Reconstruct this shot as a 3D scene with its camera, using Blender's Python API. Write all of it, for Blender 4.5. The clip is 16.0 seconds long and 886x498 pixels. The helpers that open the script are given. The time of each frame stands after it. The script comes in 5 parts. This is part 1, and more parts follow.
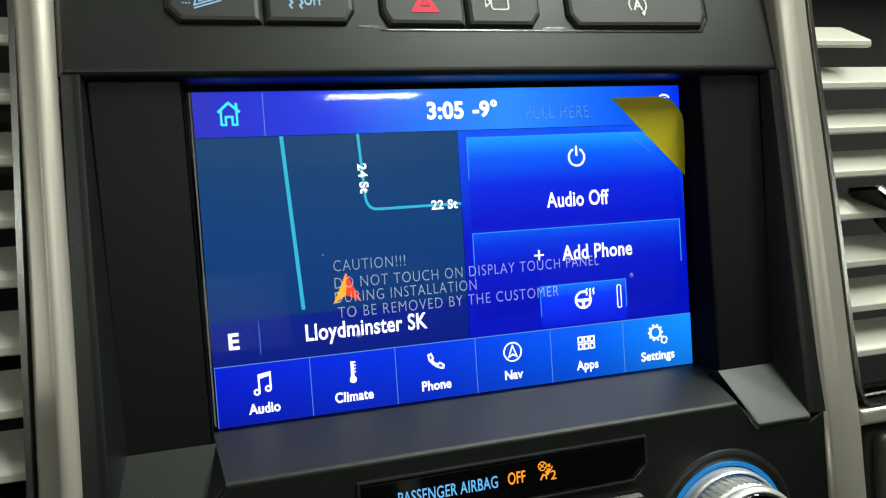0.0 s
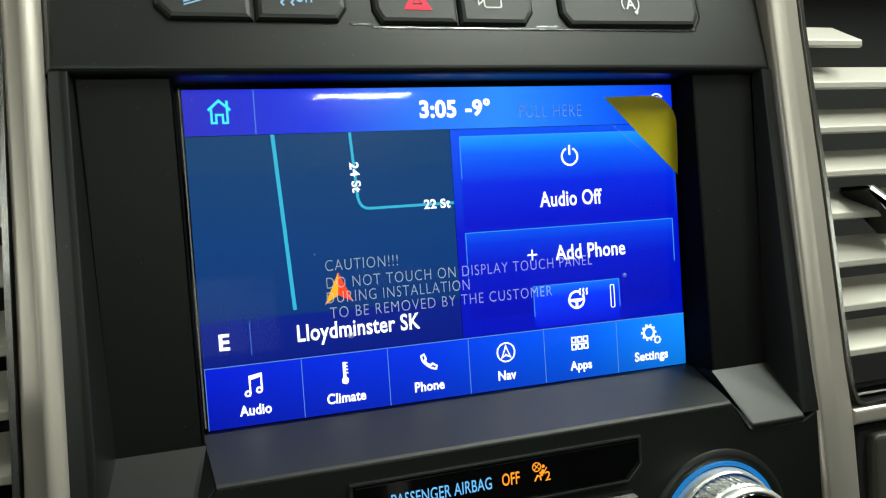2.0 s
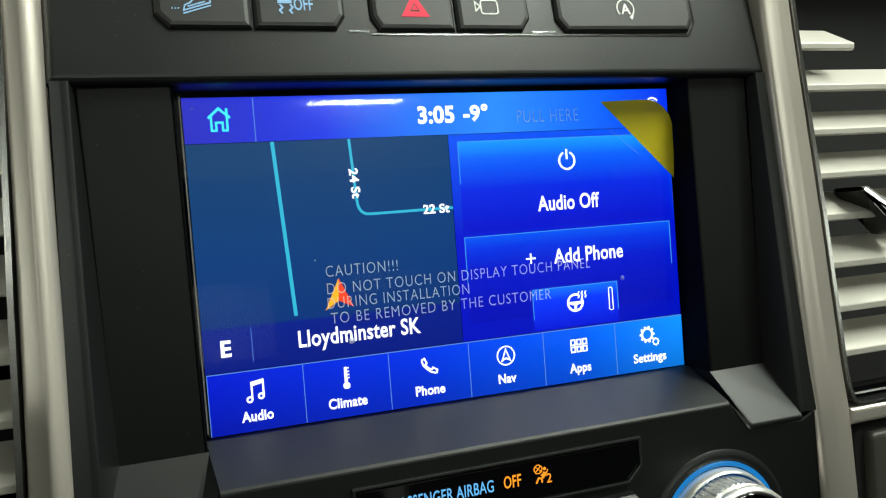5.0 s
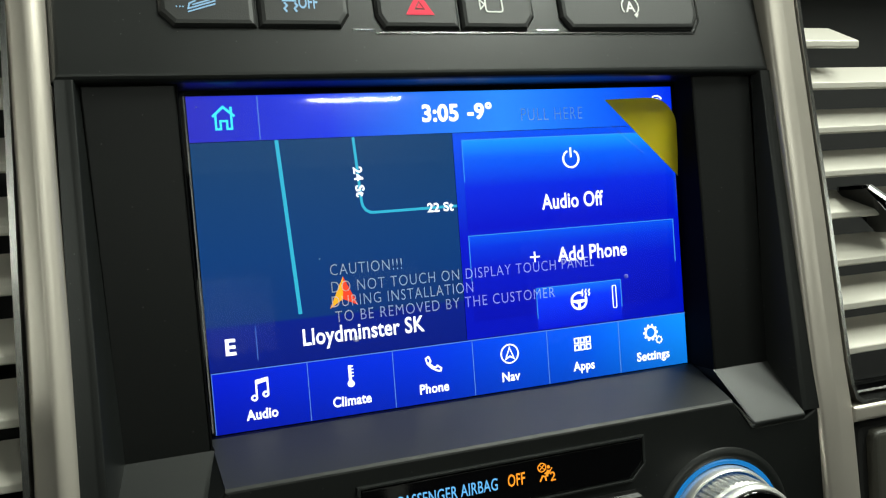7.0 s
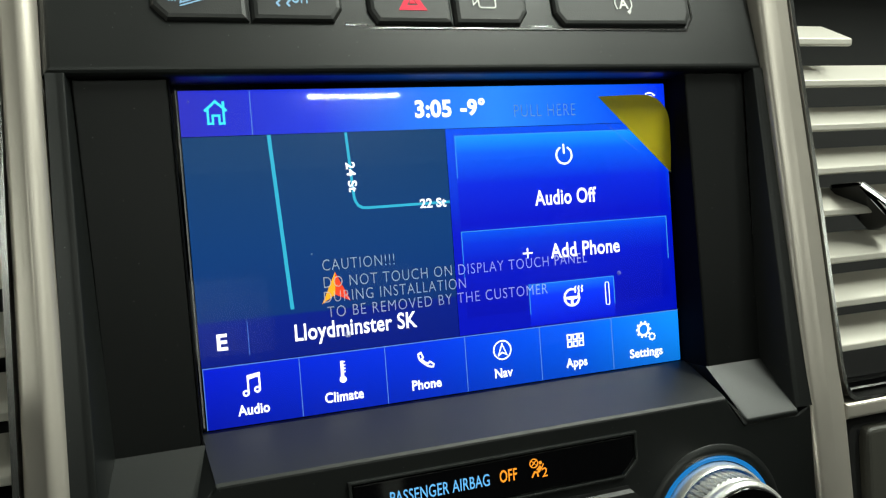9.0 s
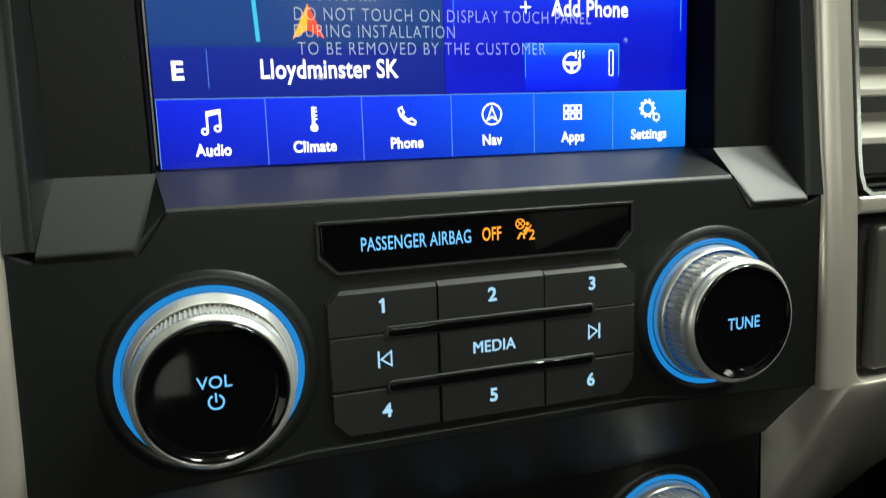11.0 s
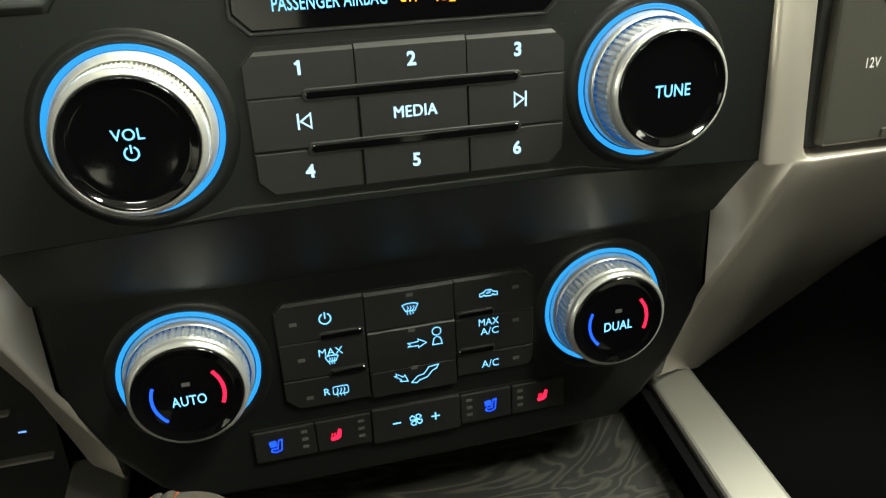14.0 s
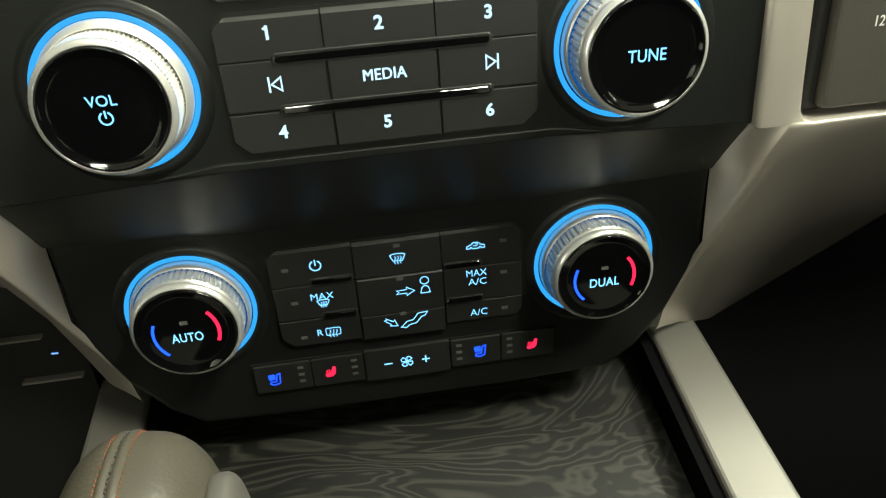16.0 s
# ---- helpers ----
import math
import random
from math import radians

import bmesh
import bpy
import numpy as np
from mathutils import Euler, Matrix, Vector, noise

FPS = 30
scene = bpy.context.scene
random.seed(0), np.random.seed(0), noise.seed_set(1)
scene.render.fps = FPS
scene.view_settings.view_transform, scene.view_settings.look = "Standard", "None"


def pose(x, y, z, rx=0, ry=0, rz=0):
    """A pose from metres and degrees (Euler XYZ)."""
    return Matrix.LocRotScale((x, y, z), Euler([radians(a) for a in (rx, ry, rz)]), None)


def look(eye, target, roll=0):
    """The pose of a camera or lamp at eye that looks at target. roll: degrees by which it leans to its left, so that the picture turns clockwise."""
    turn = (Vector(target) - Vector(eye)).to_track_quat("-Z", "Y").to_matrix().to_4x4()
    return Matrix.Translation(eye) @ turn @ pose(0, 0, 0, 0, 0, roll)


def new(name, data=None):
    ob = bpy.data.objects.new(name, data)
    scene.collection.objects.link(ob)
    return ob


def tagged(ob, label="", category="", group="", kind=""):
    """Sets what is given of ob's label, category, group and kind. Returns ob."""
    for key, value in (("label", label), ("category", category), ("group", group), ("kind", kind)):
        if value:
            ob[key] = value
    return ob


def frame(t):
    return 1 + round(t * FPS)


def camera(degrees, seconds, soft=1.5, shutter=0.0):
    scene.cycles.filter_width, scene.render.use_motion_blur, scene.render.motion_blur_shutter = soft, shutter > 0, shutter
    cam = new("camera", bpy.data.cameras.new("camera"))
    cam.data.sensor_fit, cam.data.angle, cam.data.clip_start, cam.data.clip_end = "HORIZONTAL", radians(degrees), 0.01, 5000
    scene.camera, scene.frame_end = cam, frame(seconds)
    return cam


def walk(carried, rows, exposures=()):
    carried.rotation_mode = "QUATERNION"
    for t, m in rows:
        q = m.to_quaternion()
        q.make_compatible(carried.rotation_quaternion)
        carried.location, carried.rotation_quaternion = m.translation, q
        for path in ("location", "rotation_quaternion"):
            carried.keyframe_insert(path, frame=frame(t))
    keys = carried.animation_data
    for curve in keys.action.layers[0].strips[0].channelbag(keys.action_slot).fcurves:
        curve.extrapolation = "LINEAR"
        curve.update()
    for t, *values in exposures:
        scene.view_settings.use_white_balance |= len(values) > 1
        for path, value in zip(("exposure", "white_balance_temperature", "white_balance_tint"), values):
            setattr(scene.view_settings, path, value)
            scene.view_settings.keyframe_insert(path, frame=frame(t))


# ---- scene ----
# Stack space: x across the car, y into the dash, z up along the display, origin at the display's middle.
# BASE leans the stack back and lifts it to its height over the ground.
BASE = pose(0, 0, 1.3, -18, 0, 0)
cam = camera(61.01, 16.0, soft=1.2, shutter=0.4)
ROWS = [
    (0, -0.0848, -0.2485, 0.0087, 87.36, 3.73, -17.06),
    (0.5, -0.0867, -0.2470, 0.0072, 87.57, 3.49, -17.72),
    (1, -0.0862, -0.2466, 0.0069, 87.53, 3.60, -17.72),
    (1.5, -0.0861, -0.2469, 0.0068, 87.71, 3.71, -17.76),
    (2, -0.0856, -0.2462, 0.0072, 87.61, 3.79, -17.91),
    (2.5, -0.0864, -0.2461, 0.0050, 88.07, 3.96, -18.06),
    (3, -0.0867, -0.2460, 0.0054, 87.82, 4.09, -17.99),
    (3.5, -0.0854, -0.2465, 0.0064, 87.83, 4.17, -18.04),
    (4, -0.0869, -0.2471, 0.0072, 87.91, 4.15, -18.26),
    (6.5, -0.0883, -0.2472, 0.0081, 87.82, 4.51, -18.40),
    (7, -0.0888, -0.2469, 0.0092, 87.43, 4.28, -18.32),
    (7.5, -0.0885, -0.2464, 0.0074, 87.88, 4.35, -18.66),
    (8, -0.0880, -0.2479, 0.0093, 87.68, 4.41, -18.40),
    (10.3, -0.0836, -0.2388, -0.0198, 87.57, 3.47, -18.44),
    (10.5, -0.0823, -0.2382, -0.0322, 86.26, 3.07, -18.14),
    (11, -0.0808, -0.2291, -0.0456, 80.83, 1.80, -18.80),
    (11.5, -0.0761, -0.2288, -0.0445, 78.18, 2.02, -18.88),
    (12, -0.0691, -0.2298, -0.0406, 76.58, 2.43, -18.74),
    (12.5, -0.0681, -0.2303, -0.0398, 75.63, 2.75, -18.77),
    (13, -0.0602, -0.2394, -0.0485, 74.04, 2.50, -18.37),
    (13.5, -0.0554, -0.2470, -0.0630, 70.33, 1.67, -16.67),
    (14, -0.0456, -0.2504, -0.0601, 67.04, 2.55, -14.65),
    (14.5, -0.0284, -0.2523, -0.0574, 64.74, 4.09, -11.70),
    (15, -0.0231, -0.2559, -0.0506, 62.94, 3.75, -9.12),
    (15.5, -0.0115, -0.2579, -0.0460, 61.69, 3.85, -8.17),
    (16, -0.0093, -0.2579, -0.0455, 60.81, 3.65, -8.20),
]
walk(cam, [(t, BASE @ pose(x, y, z, rx, ry, rz)) for t, x, y, z, rx, ry, rz in ROWS],
     exposures=[(0, 0.38, 6500, 10), (8, 0.38, 6500, 10), (10.5, 0.48, 6500, 10), (11.2, 0.8, 6600, 10), (12, 1.15, 6700, 10), (12.5, 1.27, 6800, 10), (14, 1.55, 7100, 10), (16, 1.6, 7200, 10)])

# ---- world and lights ----
world = bpy.data.worlds.new("world")
scene.world = world
world.use_nodes = True
world.node_tree.nodes["Background"].inputs[0].default_value = (0.75, 0.8, 0.85, 1)
world.node_tree.nodes["Background"].inputs[1].default_value = 0.02


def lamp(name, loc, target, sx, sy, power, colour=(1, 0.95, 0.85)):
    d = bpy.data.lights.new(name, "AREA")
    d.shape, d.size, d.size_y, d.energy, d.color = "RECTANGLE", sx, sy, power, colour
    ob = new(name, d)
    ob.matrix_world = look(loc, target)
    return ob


# Unseen lamps over the windscreen and behind the cab, placed by reflections, plus added fill over, beside and behind
# it.
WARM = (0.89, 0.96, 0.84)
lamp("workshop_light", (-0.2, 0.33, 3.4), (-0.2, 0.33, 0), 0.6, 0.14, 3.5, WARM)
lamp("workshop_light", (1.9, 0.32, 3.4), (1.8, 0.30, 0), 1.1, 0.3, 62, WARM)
# Added fill from above; its place and power are tuned to the stack.
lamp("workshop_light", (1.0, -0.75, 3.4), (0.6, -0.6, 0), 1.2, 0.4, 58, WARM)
# Added fill through the driver's window.
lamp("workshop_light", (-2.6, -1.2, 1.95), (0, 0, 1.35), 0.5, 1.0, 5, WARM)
# Added to light the rear wall, set aside so the display doesn't mirror it.
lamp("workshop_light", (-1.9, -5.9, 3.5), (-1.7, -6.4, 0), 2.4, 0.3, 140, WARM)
# Added fill from the right rear that lifts the right side panel.
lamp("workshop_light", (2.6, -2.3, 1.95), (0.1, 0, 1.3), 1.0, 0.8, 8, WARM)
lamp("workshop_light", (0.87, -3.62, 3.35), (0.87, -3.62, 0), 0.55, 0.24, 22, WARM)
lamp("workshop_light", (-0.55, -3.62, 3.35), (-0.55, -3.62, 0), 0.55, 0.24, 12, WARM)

# ---- materials ----
def mat(name, colour, rough=0.5, metal=0.0, grain=0.0, grain_size=0.0006, vary=0.12, spec=0.5, coat=0.0, dust=0.0):
    m = bpy.data.materials.new(name)
    m.use_nodes = True
    nt = m.node_tree
    b = nt.nodes["Principled BSDF"]
    b.inputs["Roughness"].default_value, b.inputs["Metallic"].default_value = rough, metal
    b.inputs["Specular IOR Level"].default_value = spec
    b.inputs["Coat Weight"].default_value = coat
    geo = nt.nodes.new("ShaderNodeNewGeometry")
    big = nt.nodes.new("ShaderNodeTexNoise")
    big.inputs["Scale"].default_value, big.inputs["Detail"].default_value = 22, 5
    nt.links.new(geo.outputs["Position"], big.inputs["Vector"])
    ramp = nt.nodes.new("ShaderNodeMix")
    ramp.data_type = "RGBA"
    ramp.inputs["A"].default_value = (*[c * (1 - vary) for c in colour], 1)
    ramp.inputs["B"].default_value = (*[min(1, c * (1 + vary)) for c in colour], 1)
    nt.links.new(big.outputs["Fac"], ramp.inputs["Factor"])
    nt.links.new(ramp.outputs["Result"], b.inputs["Base Color"])
    if dust:
        spots, lit, grime = nt.nodes.new("ShaderNodeTexVoronoi"), nt.nodes.new("ShaderNodeMapRange"), nt.nodes.new("ShaderNodeMix")
        spots.inputs["Scale"].default_value = 260
        lit.inputs["From Min"].default_value, lit.inputs["From Max"].default_value = 0.055, 0.03
        grime.data_type = "RGBA"
        grime.inputs["B"].default_value = (dust, dust, dust, 1)
        nt.links.new(geo.outputs["Position"], spots.inputs["Vector"])
        nt.links.new(spots.outputs["Distance"], lit.inputs["Value"])
        nt.links.new(lit.outputs["Result"], grime.inputs["Factor"])
        nt.links.new(ramp.outputs["Result"], grime.inputs["A"])
        nt.links.new(grime.outputs["Result"], b.inputs["Base Color"])
    rr = nt.nodes.new("ShaderNodeMapRange")
    rr.inputs["To Min"].default_value, rr.inputs["To Max"].default_value = max(0.02, rough * 0.85), min(1, rough * 1.15)
    nt.links.new(big.outputs["Fac"], rr.inputs["Value"])
    nt.links.new(rr.outputs["Result"], b.inputs["Roughness"])
    if grain:
        fine = nt.nodes.new("ShaderNodeTexVoronoi")
        fine.inputs["Scale"].default_value = 1 / grain_size
        nt.links.new(geo.outputs["Position"], fine.inputs["Vector"])
        bump = nt.nodes.new("ShaderNodeBump")
        bump.inputs["Strength"].default_value, bump.inputs["Distance"].default_value = grain, 0.0002
        nt.links.new(fine.outputs["Distance"], bump.inputs["Height"])
        nt.links.new(bump.outputs["Normal"], b.inputs["Normal"])
    return m


def glow(name, colour, strength=1.0):
    m = bpy.data.materials.new(name)
    m.use_nodes = True
    b = m.node_tree.nodes["Principled BSDF"]
    b.inputs["Base Color"].default_value = (0.002, 0.002, 0.002, 1)
    b.inputs["Roughness"].default_value, b.inputs["Specular IOR Level"].default_value = 0.4, 0.2
    b.inputs["Emission Color"].default_value = (*colour, 1)
    b.inputs["Emission Strength"].default_value = strength
    return m


def graded(name, axis, lo, hi, stops, strength=1.0, fade=None):
    """A lit screen area whose colour runs along one axis, from lo to hi."""
    m = glow(name, (0, 0, 0), strength)
    nt = m.node_tree
    co, sep = nt.nodes.new("ShaderNodeTexCoord"), nt.nodes.new("ShaderNodeSeparateXYZ")
    rng, ramp = nt.nodes.new("ShaderNodeMapRange"), nt.nodes.new("ShaderNodeValToRGB")
    rng.inputs["From Min"].default_value, rng.inputs["From Max"].default_value = lo, hi
    nt.links.new(co.outputs["Object"], sep.inputs[0])
    nt.links.new(sep.outputs["XYZ".index(axis)], rng.inputs["Value"])
    nt.links.new(rng.outputs["Result"], ramp.inputs["Fac"])
    el = ramp.color_ramp.elements
    while len(el) < len(stops):
        el.new(0.5)
    for e, (p, c) in zip(el, stops):
        e.position, e.color = p, (*c, 1)
    nt.links.new(ramp.outputs["Color"], nt.nodes["Principled BSDF"].inputs["Emission Color"])
    if fade:
        dim = nt.nodes.new("ShaderNodeMapRange")
        for key, value in zip(("From Min", "From Max", "To Min", "To Max"), fade[1:]):
            dim.inputs[key].default_value = value
        nt.links.new(sep.outputs["XYZ".index(fade[0])], dim.inputs["Value"])
        nt.links.new(dim.outputs["Result"], nt.nodes["Principled BSDF"].inputs["Emission Strength"])
    return m


def sheer(name, colour, rough, opaque, lets=0.0, haze=0.0):
    """A thin clear sheet: part see-through, with the gloss of its surface; opaque is the share of its own colour, lets the share of that which light from behind shows through, haze the share of its gloss that is blurred."""
    m = bpy.data.materials.new(name)
    m.use_nodes = True
    nt = m.node_tree
    nt.nodes.remove(nt.nodes["Principled BSDF"])
    clear, body, shine = nt.nodes.new("ShaderNodeBsdfTransparent"), nt.nodes.new("ShaderNodeBsdfDiffuse"), nt.nodes.new("ShaderNodeBsdfGlossy")
    body.inputs["Color"].default_value = (*colour, 1)
    shine.inputs["Roughness"].default_value = rough
    a, b, fr = nt.nodes.new("ShaderNodeMixShader"), nt.nodes.new("ShaderNodeMixShader"), nt.nodes.new("ShaderNodeFresnel")
    fr.inputs["IOR"].default_value = 1.45
    a.inputs[0].default_value = opaque
    nt.links.new(clear.outputs[0], a.inputs[1])
    back, both = nt.nodes.new("ShaderNodeBsdfTranslucent"), nt.nodes.new("ShaderNodeMixShader")
    back.inputs["Color"].default_value = (*colour, 1)
    both.inputs[0].default_value = lets
    nt.links.new(body.outputs[0], both.inputs[1])
    nt.links.new(back.outputs[0], both.inputs[2])
    nt.links.new(both.outputs[0], a.inputs[2])
    nt.links.new(fr.outputs[0], b.inputs[0])
    nt.links.new(a.outputs[0], b.inputs[1])
    if haze:
        soft, gloss = nt.nodes.new("ShaderNodeBsdfGlossy"), nt.nodes.new("ShaderNodeMixShader")
        soft.inputs["Roughness"].default_value, gloss.inputs[0].default_value = 0.13, haze
        nt.links.new(shine.outputs[0], gloss.inputs[1])
        nt.links.new(soft.outputs[0], gloss.inputs[2])
        nt.links.new(gloss.outputs[0], b.inputs[2])
    else:
        nt.links.new(shine.outputs[0], b.inputs[2])
    nt.links.new(b.outputs[0], nt.nodes["Material Output"].inputs["Surface"])
    return m


def veneer(name):
    """Dark grey ash veneer: wavy growth lines that run across the panel."""
    m = mat(name, (0.05, 0.048, 0.042), 0.5, spec=0.3)
    nt = m.node_tree
    b = nt.nodes["Principled BSDF"]
    co, mp, wave, ramp = nt.nodes.new("ShaderNodeTexCoord"), nt.nodes.new("ShaderNodeMapping"), nt.nodes.new("ShaderNodeTexNoise"), nt.nodes.new("ShaderNodeValToRGB")
    mp.inputs["Scale"].default_value = (6, 22, 22)
    wave.inputs["Scale"].default_value, wave.inputs["Detail"].default_value, wave.inputs["Distortion"].default_value = 1.0, 3.5, 0.9
    lines = nt.nodes.new("ShaderNodeMath")
    lines.operation = "MULTIPLY"
    lines.inputs[1].default_value = 24
    frac = nt.nodes.new("ShaderNodeMath")
    frac.operation = "PINGPONG"
    frac.inputs[1].default_value = 0.5
    nt.links.new(co.outputs["Object"], mp.inputs[0])
    nt.links.new(mp.outputs[0], wave.inputs["Vector"])
    nt.links.new(wave.outputs["Fac"], lines.inputs[0])
    nt.links.new(lines.outputs[0], frac.inputs[0])
    nt.links.new(frac.outputs[0], ramp.inputs["Fac"])
    for e, p, c in zip(ramp.color_ramp.elements, (0.22, 0.46), ((0.006, 0.0058, 0.005), (0.034, 0.033, 0.027))):
        e.position, e.color = p, (*c, 1)
    nt.links.new(ramp.outputs["Color"], b.inputs["Base Color"])
    return m


PLASTIC = mat("black_grained_plastic", (0.0075, 0.0085, 0.0082), 0.38, grain=0.05, grain_size=0.0005, dust=0.08, spec=0.42)
MATTE = mat("matte_black_plastic", (0.004, 0.0045, 0.0044), 0.42, grain=0.05, grain_size=0.0005, dust=0.08, spec=0.22)
MASK_BLACK = mat("matt_black_mask", (0.003, 0.003, 0.0032), 0.85, spec=0.08)
# SHEEN, LEDGE, RAMP: the same black plastic, its colour lightened to suggest sheen.
SHEEN = mat("lightened_black_plastic", (0.017, 0.0185, 0.018), 0.29, grain=0.05, grain_size=0.0005, dust=0.08)
LEDGE = mat("rough_satin_black_plastic", (0.023, 0.0245, 0.024), 0.46, grain=0.06, grain_size=0.0005, dust=0.1)
RAMP = mat("satin_black_plastic", (0.017, 0.0185, 0.018), 0.40, grain=0.05, grain_size=0.0005, dust=0.08)
KEY = mat("black_key_rubber", (0.0135, 0.014, 0.0136), 0.48, grain=0.1, grain_size=0.0004)
GLOSS = mat("piano_black", (0.003, 0.003, 0.0035), 0.06, coat=0.5)
DARK = mat("dark_gap", (0.004, 0.004, 0.004), 0.7)
SATIN = mat("satin_silver_paint", (0.60, 0.55, 0.49), 0.40, metal=0.68, vary=0.05)
RAILM = mat("satin_grey_paint", (0.17, 0.163, 0.145), 0.45, metal=0.35, vary=0.06)
CHROME = mat("bright_chrome", (0.8, 0.8, 0.8), 0.12, metal=1.0, vary=0.03)
DULL_CHROME = mat("dull_chrome", (0.42, 0.42, 0.41), 0.24, metal=1.0, vary=0.15)
ALU = mat("machined_aluminium", (0.92, 0.91, 0.88), 0.31, metal=0.72, vary=0.05)
KNURL = mat("cut_aluminium", (0.90, 0.89, 0.86), 0.30, metal=0.75, vary=0.05)
GREY = mat("warm_grey_plastic", (0.05, 0.048, 0.040), 0.5, grain=0.2)
LEATHER = mat("taupe_leather", (0.085, 0.077, 0.058), 0.40, grain=0.35, grain_size=0.0012)
STITCH = mat("orange_thread", (0.36, 0.085, 0.03), 0.8)
DARK_STITCH = mat("dark_thread", (0.03, 0.03, 0.025), 0.8)
CARPET = mat("black_carpet", (0.004, 0.004, 0.0045), 0.95, grain=0.5, grain_size=0.002, spec=0.05)
SLAT = mat("warm_silver_slat", (0.58, 0.55, 0.49), 0.42, metal=0.1, vary=0.05)
WALL = mat("workshop_wall", (0.38, 0.375, 0.355), 0.8)
LINING = mat("cab_lining", (0.01, 0.01, 0.0105), 0.95, spec=0.05)
PRINT = sheer("film_print", (0.95, 0.96, 0.97), 0.3, 0.92, 0.5)
FILM = sheer("clear_film", (0.8, 0.82, 0.85), 0.03, 0.002, 0.0, 0.2)
YELLOW = sheer("yellow_pull_tab", (0.75, 0.62, 0.012), 0.3, 0.93, 0.15)
LED_OFF = mat("unlit_indicator", (0.12, 0.12, 0.115), 0.4)
# Pale body puts the glint of the clear bubbles into their colour.
BUBBLE = sheer("film_bubble_glint", (0.9, 0.93, 0.97), 0.15, 0.5, 0.5)
EDGE = sheer("film_edge", (0.9, 0.93, 0.95), 0.25, 0.22)
MARK = mat("white_print", (0.8, 0.8, 0.77), 0.5)
CYAN = glow("lit_blue_ring", (0.009, 0.22, 0.60), 0.66)
# Glow that stands in for the blue ring mirrored in metal.
RING_REFLECTION = glow("blue_ring_reflection", (0.006, 0.13, 0.5), 0.22)
ICE = glow("lit_ice_blue", (0.13, 0.46, 0.85), 0.85)
BLUE = glow("lit_deep_blue", (0.002, 0.06, 1.0), 1.1)
RED = glow("lit_red", (0.8, 0.012, 0.05), 1.0)
AMBER = glow("lit_amber", (0.95, 0.3, 0.02), 1.0)
PALE = glow("lit_pale_white", (0.30, 0.54, 0.74), 0.85)
WHITE = glow("lit_white", (0.9, 0.95, 1.0), 1.3)
TEAL = glow("lit_teal_road", (0.03, 0.42, 0.60), 0.95)


# ---- builders ----
def thing(name, loc, label, category, group="", kind=""):
    ob = new(name)
    ob.empty_display_size = 0.01
    ob.matrix_world = BASE @ pose(*loc)
    ob["at"] = loc
    return tagged(ob, label, category, group, kind)


def root(ob):
    while ob.parent:
        ob = ob.parent
    return ob


def part(name, bm, material, parent, label="", smooth=False):
    """One mesh, given in stack space, under a thing or a part."""
    me = bpy.data.meshes.new(name)
    bmesh.ops.translate(bm, verts=bm.verts, vec=-Vector(root(parent)["at"]))
    bm.normal_update()
    bm.to_mesh(me)
    bm.free()
    for p in me.polygons:
        p.use_smooth = smooth
    me.materials.append(material)
    ob = new(name, me)
    ob.parent = parent
    return tagged(ob, label)


def prism(poly, front, back, bevel=0.0, seg=2, slope=0.0, z0=0.0, crown=0.0):
    """A slab with the outline poly in x and z, its face towards the driver at y = front + slope * (z - z0), edges of the face rounded."""
    bm = bmesh.new()
    a = [bm.verts.new((x, front + slope * (z - z0), z)) for x, z in poly]
    b = [bm.verts.new((x, back + slope * (z - z0), z)) for x, z in poly]
    n = len(poly)
    f = bm.faces.new(a)
    bm.faces.new(b[::-1])
    for i in range(n):
        bm.faces.new((a[i], b[i], b[(i + 1) % n], a[(i + 1) % n]))
    bmesh.ops.recalc_face_normals(bm, faces=bm.faces)
    if crown:
        top = max(z for _, z in poly)
        bmesh.ops.bevel(bm, geom=[e for e in f.edges if all(v.co.z > top - 1e-6 for v in e.verts)], offset=crown, segments=1, affect="EDGES")
    if bevel:
        bmesh.ops.bevel(bm, geom=list(f.edges) if f.is_valid else [], offset=bevel, segments=seg, profile=0.5, affect="EDGES")
    return bm


def rect(x0, x1, z0, z1, r=0.0, n=4):
    """A rectangle's outline, its corners rounded by r."""
    if not r:
        return [(x0, z0), (x1, z0), (x1, z1), (x0, z1)]
    out = []
    for cx, cz, a in ((x1 - r, z0 + r, -90), (x1 - r, z1 - r, 0), (x0 + r, z1 - r, 90), (x0 + r, z0 + r, 180)):
        out += [(cx + r * math.cos(radians(a + 90 * i / n)), cz + r * math.sin(radians(a + 90 * i / n))) for i in range(n + 1)]
    return out


def chamfer(x0, x1, z0, z1, bl=0.0, br=0.0, tr=0.0, tl=0.0):
    """A rectangle's outline with single corners cut off."""
    out = []
    for x, z, c, dx, dz, flip in ((x0, z0, bl, 1, 1, 1), (x1, z0, br, -1, 1, 0), (x1, z1, tr, -1, -1, 1), (x0, z1, tl, 1, -1, 0)):
        if not c:
            out.append((x, z))
        else:
            e = [(x, z + dz * c), (x + dx * c, z)]
            out += e if flip else e[::-1]
    return out


def solid(verts, faces):
    bm = bmesh.new()
    vs = [bm.verts.new(v) for v in verts]
    for f in faces:
        bm.faces.new([vs[i] for i in f])
    bmesh.ops.recalc_face_normals(bm, faces=bm.faces)
    return bm


